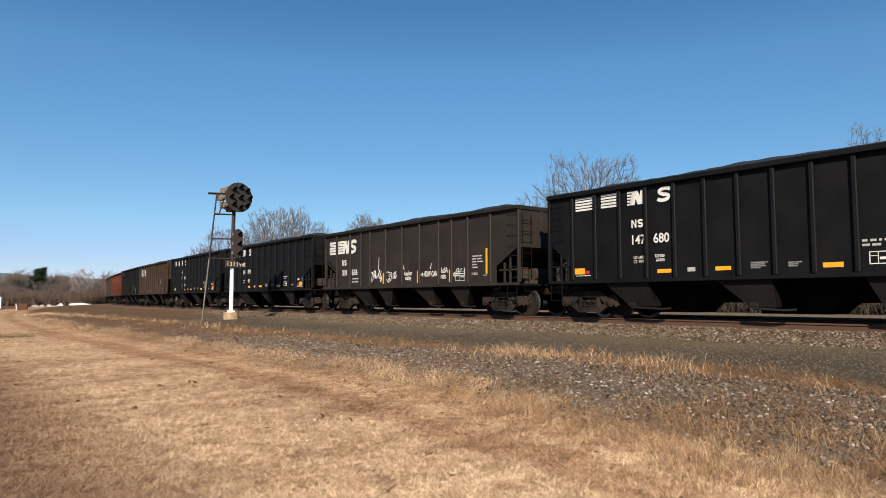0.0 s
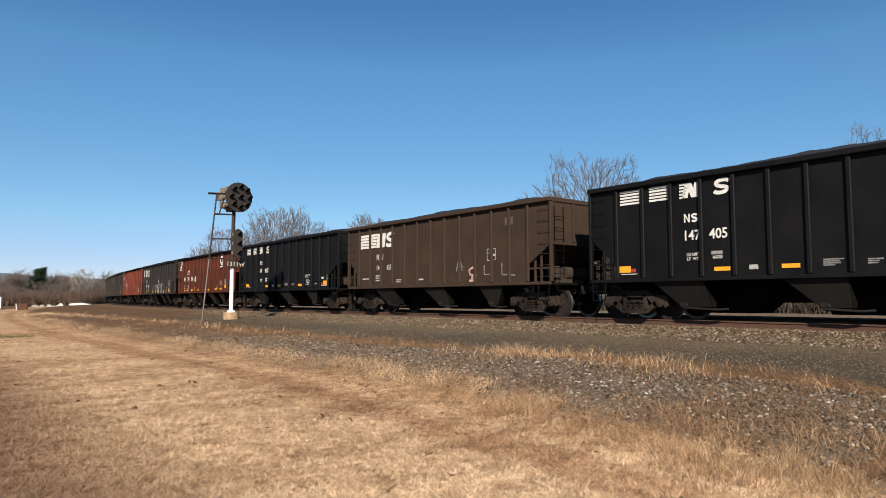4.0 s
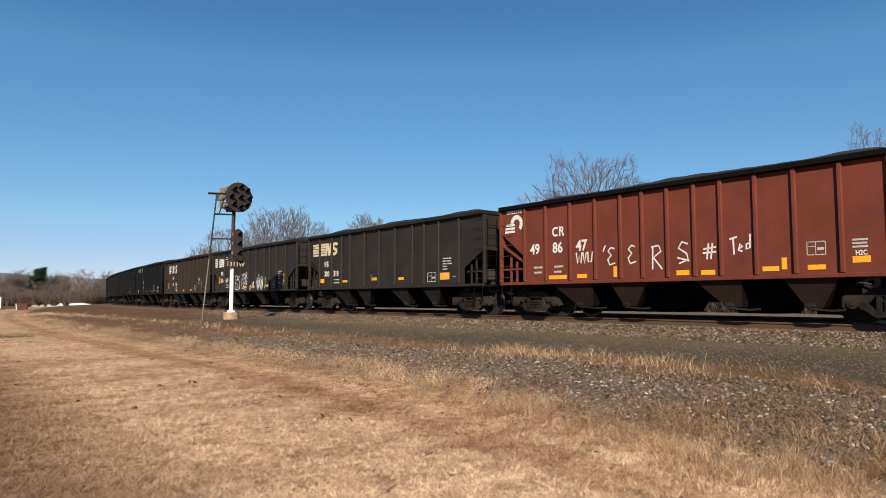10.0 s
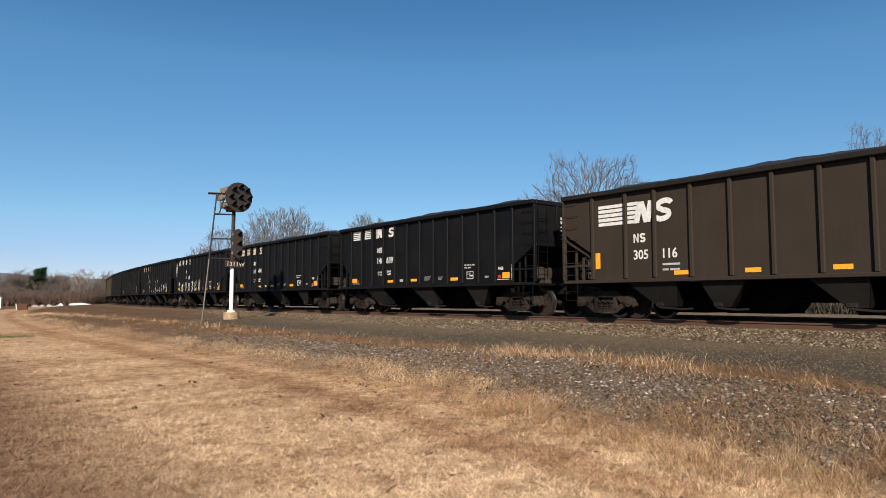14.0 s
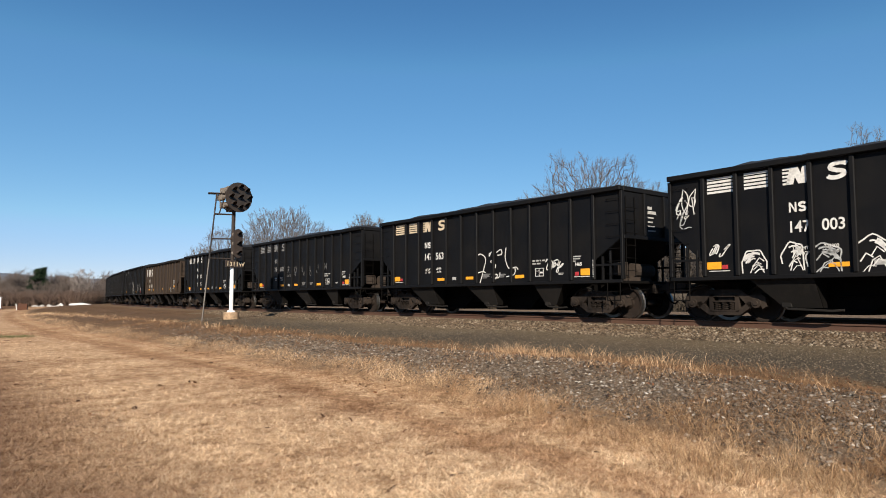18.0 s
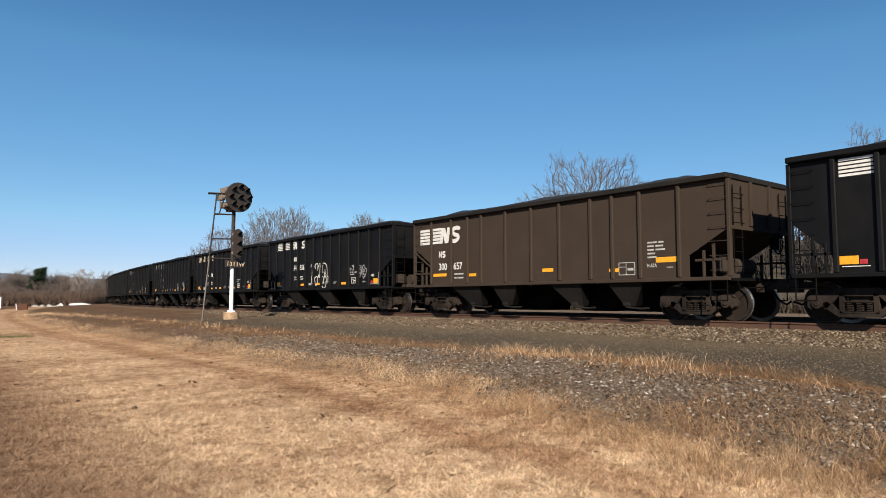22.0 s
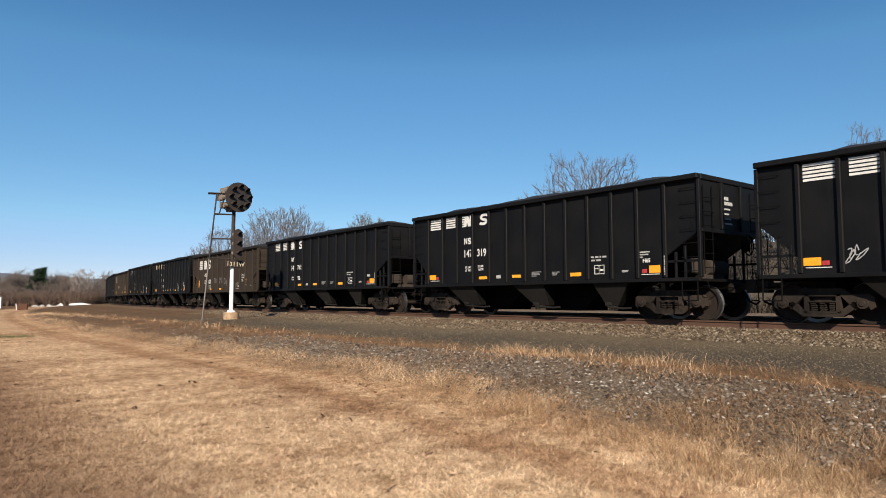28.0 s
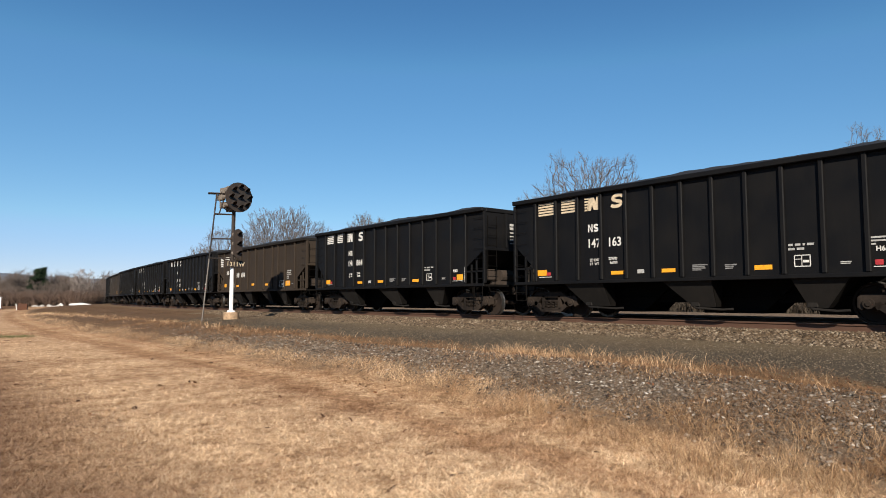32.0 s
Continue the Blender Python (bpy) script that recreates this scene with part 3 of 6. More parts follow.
    tube(bm, [(-4.6, -0.6, 0.62), (4.6, -0.6, 0.62)], 0.018, 5)
    part("brake_rod", bm, UNDER, car)
    part("coal_load", coal_bm(top, (ht + hd) / 2, (hd - ht) / 2), COAL, car, "heaped black coal above the rim")
    return car


def coal_bm(top, hl, mid):
    """Heap with two soft humps, rough on top."""
    bm = bmesh.new()
    nxc, nyc = 90, 16
    grid = []
    for i in range(nxc + 1):
        x = -hl + 0.12 + (2 * hl - 0.24) * i / nxc
        row = []
        for j in range(nyc + 1):
            y = -1.46 + 2.92 * j / nyc
            e = max(0.0, min(1.0, (hl - abs(x)) / 1.9))
            edge = e * e * (3 - 2 * e)
            hump = 0.10 + 0.34 * edge * (0.9 + 0.1 * math.cos(x * 1.15))
            cross = max(0.0, 1 - (abs(y) / 1.47) ** 2.2)
            z = top - 0.02 + hump * (0.25 + 0.75 * cross) * (0.35 + 0.65 * edge) + 0.03 * noise.noise((x * 2, y * 2, 0)) + 0.022 * noise.noise((x * 9, y * 9, 4))
            row.append(bm.verts.new((x + mid, y, z)))
        grid.append(row)
    for i in range(nxc):
        for j in range(nyc):
            bm.faces.new((grid[i][j], grid[i + 1][j], grid[i + 1][j + 1], grid[i][j + 1]))
    return bm


# ---- painted marks on the lawn side of a car ----
FACE = -SHEET - 0.004


def flat(bm, pts, y=FACE):
    prism(bm, pts, y, y - 0.003)
    return bm


def rect(bm, x0, x1, z0, z1, y=FACE):
    return flat(bm, [(x0, z0), (x1, z0), (x1, z1), (x0, z1)], y)


def badge_zigzag(bm, x, z, w, h, k=0.22, bold=0.36):
    """Slanted zigzag badge stroke."""
    sl = k * h
    q = w * bold
    flat(bm, [(x, z), (x + q, z), (x + q + sl, z + h), (x + sl, z + h)])
    flat(bm, [(x + sl + q * 0.2, z + h), (x + sl + q * 1.15, z + h), (x + w - q * 0.1, z), (x + w - q * 1.1, z)], FACE - 0.0035)
    flat(bm, [(x + w - q, z), (x + w, z), (x + w + sl, z + h), (x + w + sl - q, z + h)], FACE - 0.007)


def ribbon(bm, pts, w, y=FACE):
    """One continuous flat band of width w through points (x, z)."""
    clean = [pts[0]]
    for p in pts[1:]:
        if math.hypot(p[0] - clean[-1][0], p[1] - clean[-1][1]) > w * 0.2:
            clean.append(p)
    if len(clean) < 2:
        return bm
    rows = []
    for i, (x, z) in enumerate(clean):
        ax, az = clean[max(i - 1, 0)]
        bx, bz = clean[min(i + 1, len(clean) - 1)]
        d = math.hypot(bx - ax, bz - az) or 1.0
        ox, oz = -(bz - az) / d * w / 2, (bx - ax) / d * w / 2
        rows.append([bm.verts.new((x + k * ox, yy, z + k * oz)) for yy in (y, y - 0.003) for k in (1, -1)])
    for p, q in zip(rows, rows[1:]):
        for a, b in ((0, 1), (1, 3), (3, 2), (2, 0)):
            bm.faces.new((p[a], p[b], q[b], q[a]))
    return bm


def badge_curl(bm, x, z, w, h, k=0.22):
    """Slanted double-curved badge stroke."""
    pts, n = [], 24
    for i in range(n + 1):
        a = i / n
        if a < 0.5:
            w0, cx, cz = math.radians(20 + 250 * (a / 0.5)), w * 0.52, h * 0.71
        else:
            w0, cx, cz = math.radians(90 - 250 * ((a - 0.5) / 0.5)), w * 0.48, h * 0.29
        u, v = cx + w * 0.38 * math.cos(w0), cz + h * 0.19 * math.sin(w0)
        pts.append((x + u + k * v, z + v))
    ribbon(bm, pts, h * 0.24)


def words(car, name, body, x, z, size, material, bold=0.008, squeeze=1.0):
    me = text_mesh(body, size, material, bold)
    ob = part(name, me, material, car, "", pose(x, FACE - 0.002, z, 90, 0, 0))
    ob.scale = (squeeze, 1, 1)
    return ob


def small_rows(bm, x, z, widths, h, gap):
    """Rows of unreadable small print as bars."""
    for i, row in enumerate(widths):
        cx = x
        for w in row:
            rect(bm, cx, cx + w, z - i * gap, z - i * gap + h)
            cx += w + 0.05


def data_box(bm, x, z, w, h):
    t = 0.02
    rect(bm, x, x + w, z, z + t), rect(bm, x, x + w, z + h - t, z + h)
    rect(bm, x, x + t, z, z + h), rect(bm, x + w - t, x + w, z, z + h)
    rect(bm, x + w * 0.45, x + w * 0.45 + t * 0.7, z, z + h)
    rect(bm, x + t, x + w * 0.45, z + h * 0.62, z + h * 0.62 + t * 0.7)
    rect(bm, x + w * 0.55, x + w * 0.9, z + h * 0.35, z + h * 0.55)


def marks_black(car, top, material=WHITE, small=WHITE, extra=False):
    for x0, x1 in ((-5.09, -4.41), (-4.13, -3.51)):
        bm = bmesh.new()
        for k in range(5):
            rect(bm, x0, x1, top - 0.50 + k * 0.085, top - 0.446 + k * 0.085)
        part("stripe_badge", bm, material, car, "five white painted stripes")
    bm = bmesh.new()
    for k in range(5):
        rect(bm, -3.21, -3.06 + k * 0.02, top - 0.52 + k * 0.085, top - 0.472 + k * 0.085)
    badge_zigzag(bm, -3.13, top - 0.52, 0.44, 0.39)
    part("badge_stroke", bm, material, car)
    bm = bmesh.new()
    badge_curl(bm, -2.31, top - 0.53, 0.46, 0.40)
    part("badge_stroke", bm, material, car)
    rows = [(0.27, 1.415, [[0.42], [0.34], [0.36], [0.24]], 0.028, 0.042), (1.15, 1.385, [[0.30], [0.22], [0.20]], 0.028, 0.042),
            (2.69, 1.765, [[0.10, 0.12, 0.05, 0.14], [0.14, 0.16]], 0.05, 0.095), (3.78, 1.35, [[0.22], [0.20]], 0.022, 0.035)]
    if extra:
        rows.append((4.36, 1.83, [[0.34], [0.30], [0.12]], 0.035, 0.07))
    for args in rows:
        bm = bmesh.new()
        small_rows(bm, *args)
        tagged(part("small_print", bm, PRINT if args[0] > 2 else DULL, car), kind="stuff")
    for body, x, z in (("LD LMT", -3.04, 1.67), ("LT  WT", -3.04, 1.555), ("229300", -2.37, 1.685), ("66700", -2.32, 1.57)):
        tagged(words(car, "load_mark", body, x, z, 0.112, small, 0.001, 0.92), kind="stuff")
    bm = bmesh.new()
    data_box(bm, 2.81, 1.285, 0.36, 0.27)
    part("data_panel", bm, small, car)
    part("grey_tag", rect(bmesh.new(), -1.40, -1.18, 1.27, 1.38), PRINT, car)
    for x0, x1, z0, z1 in ((-5.15, -4.77, 1.30, 1.48), (-2.29, -1.87, 1.26, 1.36), (-0.63, -0.22, 1.27, 1.37), (1.89, 2.31, 1.25, 1.36), (4.67, 5.02, 1.27, 1.47)):
        part("yellow_reflector", rect(bmesh.new(), x0, x1, z0, z1), YELLOW, car)
    for q in ((-4.75, -4.60, 1.30, 1.40), (4.45, 4.60, 1.27, 1.38)):
        part("red_tag", rect(bmesh.new(), *q), REDTAG, car)
    for q in ((-5.10, -4.55, 1.245, 1.263), (4.42, 5.00, 1.225, 1.243)):
        part("edge_marking", rect(bmesh.new(), *q), small, car)
    # upright print on the last post
    bm = bmesh.new()
    for k in range(8):
        rect(bm, 5.185, 5.215, 1.20 + 0.066 * k, 1.235 + 0.066 * k + 0.012 * (k % 3), -1.603)
    tagged(part("post_print", bm, PRINT, car), kind="stuff")
    # mark on the leading end
    bm = bmesh.new()
    for i, w in enumerate((0.22, 0.42, 0.3, 0.24, 0.34, 0.38)):
        box(bm, 6.20 + 0.002, 6.20 + 0.005, -0.30, -0.30 + w, top - 0.50 - i * 0.13, top - (0.46 if i > 1 else 0.41) - i * 0.13)
    tagged(part("end_print", bm, PRINT, car), kind="stuff")


def marks_old(car, top):
    """Older brown car: broad badge, patched print, no reflectors."""
    for k in range(5):
        z = top - 0.92 + k * 0.125
        part("stripe", rect(bmesh.new(), -5.26, -3.92 + k * 0.03, z, z + 0.10), WHITE, car, "white painted stripe")
    bm = bmesh.new()
    badge_zigzag(bm, -3.90, top - 0.93, 0.66, 0.60, 0.20, 0.40)
    part("badge_stroke", bm, WHITE, car)
    bm = bmesh.new()
    badge_curl(bm, -3.22, top - 0.94, 0.62, 0.62)
    part("badge_stroke", bm, WHITE, car)
    bm = bmesh.new()
    badge_zigzag(bm, -3.85, 2.23, 0.20, 0.25, 0, 0.24)
    ribbon(bm, [(-3.60, 2.48), (-3.54, 2.23), (-3.47, 2.48), (-3.40, 2.23), (-3.34, 2.48)], 0.045)
    part("owner_mark", bm, PRINT, car)
    words(car, "car_number", "144", -3.88, 1.80, 0.30, PRINT, 0.006, 0.78)
    words(car, "car_number", "435", -3.08, 1.80, 0.30, PRINT, 0.006, 0.78)
    for args in ((-3.92, 1.54, [[0.40], [0.18, 0.20], [0.38]], 0.05, 0.10), (-4.98, 1.42, [[0.30, 0.26]], 0.06, 0.10), (-2.35, 1.34, [[0.36], [0.30]], 0.04, 0.08), (-0.80, 1.31, [[0.30]], 0.06, 0.08)):
        bm = bmesh.new()
        small_rows(bm, *args)
        tagged(part("small_print", bm, PRINT, car), kind="stuff")
    bm = bmesh.new()
    data_box(bm, 3.20, 1.90, 0.44, 0.41)
    part("data_panel", bm, PRINT, car)
    for pts in (((3.05, 1.74), (3.05, 1.42), (3.34, 1.42)), ((3.95, 1.78), (3.95, 1.40), (4.58, 1.36)), ((1.52, 1.58), (1.62, 1.92), (1.76, 1.98), (1.86, 1.60)), ((1.56, 1.72), (1.92, 1.74))):
        part("spray_stroke", ribbon(bmesh.new(), pts, 0.045), DULL, car, "faded chalk line")
    part("paint_patch", rect(bmesh.new(), 4.10, 4.50, 3.06, 3.32), FADEPATCH, car, "faded square paint patch")
    for pts in (((2.24, 1.22), (2.60, 1.24), (2.64, 1.40), (2.30, 1.44), (2.24, 1.60), (2.42, 1.69), (2.60, 1.58), (2.50, 1.42)), ((2.36, 1.30), (2.46, 1.36))):
        part("spray_stroke", ribbon(bmesh.new(), pts, 0.085), PINKSPRAY, car, "pink sprayed graffiti loop")


def marks_wide(car, top, logo, patches, shift=0.0, print_x=4.34):
    for k in range(5):
        z = top - 0.93 + k * 0.125
        part("stripe", rect(bmesh.new(), -6.05 + shift, -4.80 + shift + k * 0.03, z, z + 0.092), logo, car, "white painted stripe")
    bm = bmesh.new()
    badge_zigzag(bm, -4.84 + shift, top - 0.94, 0.54, 0.59, 0.23, 0.34)
    part("badge_stroke", bm, logo, car)
    bm = bmesh.new()
    badge_curl(bm, -4.23 + shift, top - 0.95, 0.55, 0.61)
    part("badge_stroke", bm, logo, car)
    for args in ((-3.95 + shift, 1.46, [[0.52], [0.18, 0.28]], 0.055, 0.14), (print_x, 2.07, [[0.30, 0.16], [0.2, 0.24], [0.2, 0.3], [0.24], [0.28]], 0.045, 0.10)):
        bm = bmesh.new()
        small_rows(bm, *args)
        tagged(part("small_print", bm, PRINT, car), kind="stuff")
    words(car, "class_mark", "H-62A", print_x + (0.5 if shift else -0.03), 1.42, 0.145, PRINT, 0.002, 0.8)
    bm = bmesh.new()
    data_box(bm, print_x - 0.96, 1.23, 0.55, 0.36)
    part("data_panel", bm, PRINT, car)
    part("grey_tag", rect(bmesh.new(), 4.92, 5.12, 1.38, 1.42), DULL, car)
    for q in patches:
        part("yellow_reflector", rect(bmesh.new(), *q), YELLOW, car)


def arc_band(bm, x, z, r0, r1, a0, a1, n=18, y=FACE):
    """Flat ring segment as one piece."""
    rows = []
    for i in range(n + 1):
        a = math.radians(a0 + (a1 - a0) * i / n)
        rows.append([bm.verts.new((x + r * math.cos(a), yy, z + r * math.sin(a))) for yy in (y, y - 0.003) for r in (r0, r1)])
    for p, q in zip(rows, rows[1:]):
        for a, b in ((0, 1), (1, 3), (3, 2), (2, 0)):
            bm.faces.new((p[a], p[b], q[b], q[a]))
    bm.faces.new((rows[0][0], rows[0][2], rows[0][3], rows[0][1]))
    bm.faces.new((rows[-1][0], rows[-1][1], rows[-1][3], rows[-1][2]))
    return bm


def round_badge(car, x, z, r, full=False):
    bm = arc_band(bmesh.new(), x, z, r * 0.52, r, -50, 310 if full else 190)
    badge = part("round_badge", bm, WHITE, car, "white painted round badge")
    for k in range(2 if full else 3):
        x0, x1 = (x - r * 0.2, x + r * 1.15) if full else (x - r * (1.9 - 0.1 * k), x - r * 0.25)
        part("badge_bar", rect(bmesh.new(), x0, x1, z - r * (1.0 - 0.38 * k), z - r * (0.74 - 0.38 * k), FACE - 0.004), WHITE, badge)
    bm = bmesh.new()
    for k in range(7):
        rect(bm, x - r * 1.55 + k * r * 0.35, x - r * 1.28 + k * r * 0.35, z + r * 1.2, z + r * 1.58)
    part("badge_caption", bm, WHITE, car)


def marks_red(car, top, second=True):
    round_badge(car, -5.68, 3.06, 0.29)
    if second:
        round_badge(car, 3.80, 3.12, 0.31, True)
        part("pale_seal", arc_band(bmesh.new(), -2.10, 2.04, 0.01, 0.20, 0, 360), CREAM, car, "round pale seal")
        part("badge_caption", rect(bmesh.new(), 3.45, 4.15, 2.68, 2.77), WHITE, car)
    for args in ((-4.91, 1.54, [[0.38], [0.34]], 0.06, 0.16), (-4.05, 1.54, [[0.38], [0.30]], 0.06, 0.16), (4.44, 1.80, [[0.30], [0.28], [0.30]], 0.04, 0.075)):
        bm = bmesh.new()
        small_rows(bm, *args)
        tagged(part("small_print", bm, PRINT, car), kind="stuff")
    bm = bmesh.new()
    data_box(bm, 3.50, 1.53, 0.41, 0.31)
    part("data_panel", bm, PRINT, car)
    plates = [(-4.27, -3.87, 1.18, 1.30), (-3.13, -2.75, 1.19, 1.31), (0.22, 0.59, 1.18, 1.31), (0.92, 1.30, 1.17, 1.29), (2.49, 2.88, 1.21, 1.32), (2.94, 3.06, 1.24, 1.51), (3.51, 3.89, 1.21, 1.32), (4.43, 4.78, 1.33, 1.47)]
    plates += [(-4.90, -4.51, 1.18, 1.29), (-2.43, -2.27, 1.23, 1.50), (-1.56, -1.21, 1.20, 1.31)] if second else [(-3.87, -3.53, 1.18, 1.30), (-1.79, -1.67, 1.19, 1.49)]
    for q in plates:
        part("yellow_reflector", rect(bmesh.new(), *q), YELLOW, car)
    words(car, "class_mark", "H2C", 4.49, 1.49, 0.15, WHITE, 0.003, 0.8)


# ---- graffiti: loops, zigzags and bubble outlines, drawn as sprayed lines ----
def graffiti(car, seed, x0, x1, z0, z1, n, w=0.03, material=WHITE, kind="bubble"):
    """A row of sprayed shapes; every stroke is one piece of the tag."""
    rng = random.Random(seed)
    step = (x1 - x0) / n

    def spray(pts, width, y=FACE):
        part("spray_stroke", ribbon(bmesh.new(), pts, width, y), material, car, "sprayed graffiti line")

    for i in range(n):
        cx, cz = x0 + step * (i + 0.5), (z0 + z1) / 2 + rng.uniform(-0.05, 0.05)
        rx, rz = step * rng.uniform(0.40, 0.54), (z1 - z0) / 2 * rng.uniform(0.8, 1.0)

        def spot(u, v):
            return cx + rx * u, cz + rz * v

        if kind in ("bubble", "fill"):
            ph, k2, am = rng.uniform(0, 6), rng.choice((2, 3, 4)), rng.uniform(0.12, 0.3)
            edge = [spot((1 + am * math.sin(k2 * a + ph)) * math.cos(a), (1 + am * math.cos(k2 * a + ph)) * math.sin(a)) for a in [j * math.pi / 14 for j in range(29)]]
            spray(edge, w)
            hole = rng.uniform(-0.3, 0.3)
            spray([spot(0.28 * math.cos(a) + hole, 0.25 * math.sin(a) + 0.25) for a in [j * math.pi / 6 for j in range(13)]], w * 0.8)
            spray([spot(-0.5 + hole, -0.85), spot(-0.2 + hole, -0.3), spot(0.25, -0.45), spot(0.45, -0.9)], w)
            if kind == "fill":
                for k in range(7):
                    v = -0.8 + 0.26 * k
                    c_ = math.sqrt(max(0.05, 1 - v * v))
                    spray([spot(-c_ * rng.uniform(0.5, 0.95), v), spot(0.0, v + 0.12), spot(c_ * rng.uniform(0.3, 0.95), v)], w * rng.uniform(0.5, 0.9), FACE - 0.001)
        elif kind == "ghost":
            tall, cut, flip = rng.uniform(0.8, 1.0), rng.uniform(-0.2, 0.5), rng.choice((-1, 1))
            arch = [spot(-flip * math.cos(a) * (1 + 0.16 * math.sin(3 * a + seed)), -0.1 + tall * math.sin(a) * (1 + 0.1 * math.cos(4 * a + seed))) for a in [j * math.pi / 12 for j in range(13)]]
            spray([spot(-0.92 * flip, -1.0)] + arch + [spot(1.0 * flip, cut - 0.9)], w)
            for k in range(rng.randint(2, 7)):
                q = 0.84 - 0.09 * k
                spray([spot(-flip * math.cos(a) * q + rng.uniform(-0.08, 0.08), -0.2 + 0.95 * q * math.sin(a)) for a in [j * math.pi / 12 for j in range(rng.randint(0, 2), rng.randint(6, 9))]], w * rng.uniform(0.9, 1.7), FACE - 0.001)
            for k in range(4):
                a0 = rng.uniform(-0.8, 0.2)
                spray([spot(a0, -1.0 + 0.25 * k), spot(a0 + 0.35, -0.7 + 0.3 * k), spot(a0 + 0.75, -0.75 + 0.22 * k)], w * rng.uniform(0.5, 1.0), FACE - 0.002)
            spray([spot(-0.3, -1.0), spot(-0.05, -0.45), spot(0.35, -0.25), spot(0.7, -0.8), spot(0.8, -1.0)], w * 0.8)
        elif kind == "tag":
            pts = [spot(rng.uniform(-1, 1), rng.uniform(-1, 1)) for _ in range(6)]
            soft = []
            for (ax, az), (bx, bz) in zip(pts, pts[1:]):
                bend = rng.uniform(-0.12, 0.12)
                for k in range(5):
                    t = k / 5
                    soft.append((ax + (bx - ax) * t + bend * math.sin(math.pi * t), az + (bz - az) * t + bend * math.sin(math.pi * t)))
            spray(soft + [pts[-1]], w)
        elif kind == "fan":
            for k in range(6):
                a = math.radians(55 + 14 * k + rng.uniform(-4, 4))
                spray([spot(0, -1), spot(0.5 * math.cos(a), -0.2), spot(1.1 * math.cos(a), 0.9 * math.sin(a))], w)
            spray([spot(-0.5, 0.1), spot(0, -0.3), spot(0.5, 0.1)], w)
        else:
            pts = [spot(math.cos(a * 1.3) * rng.uniform(0.6, 1), math.sin(a * 2.1)) for a in [j * 0.4 for j in range(15)]]
            spray(pts, w)


# ---- the train ----
RIBS_BLACK = [-5.2 + 0.8667 * i for i in range(13)]
RIBS_WIDE = [-5.30, -4.10, -3.17, -2.42, -1.20, 0.0, 1.20, 2.42, 3.20, 4.13, 5.33]
RIBS_BROAD = [-5.28, -4.12, -3.18, -2.10, -1.03, 0.0, 1.06, 2.12, 3.18, 4.12, 5.30]
RIBS_RED = [-5.28, -4.35, -3.35, -2.40, -1.50, -0.78, 0.0, 0.78, 1.50, 2.38, 3.28, 4.25, 5.20]
TOP = {"black": 3.70, "wide": 3.60, "broad": 3.60, "red": 3.58}
TEMPLATES = {}


def make_car(kind, body, label):
    """The first car of a kind is built, later ones are copies with their own paint."""
    if kind not in TEMPLATES:
        ribs = {"wide": RIBS_WIDE, "broad": RIBS_BROAD, "red": RIBS_RED, "black": RIBS_BLACK}[kind]
        TEMPLATES[kind] = (build_hopper("hopper_car", kind, TOP[kind], ribs, body, label), body)
        return TEMPLATES[kind][0]
    base, first = TEMPLATES[kind]
    car = copy_thing(base, Matrix.Identity(4))
    tagged(car, label)
    for o in [o for o in car.children_recursive if o.get("mark")]:
        bpy.data.objects.remove(o)
    for o in list(car.children_recursive):
        o.name = o.name.split(".")[0]
        if body is not first and o.type == "MESH" and o.data.materials[0] == first:
            key = (o.data.name, body.name)
            if key not in REPAINT:
                me = o.data.copy()
                me.materials[0] = body
                REPAINT[key] = me
            o.data = REPAINT[key]
    return car


REPAINT = {}
LBL = {
    "black": "black three-bay steel coal hopper heaped with coal",
    "wide": "faded brown-black steel coal hopper heaped with coal",
    "broad": "faded brown-black wide-panelled steel coal hopper heaped with coal",
    "red": "rust-red oxide steel coal hopper heaped with coal",
}

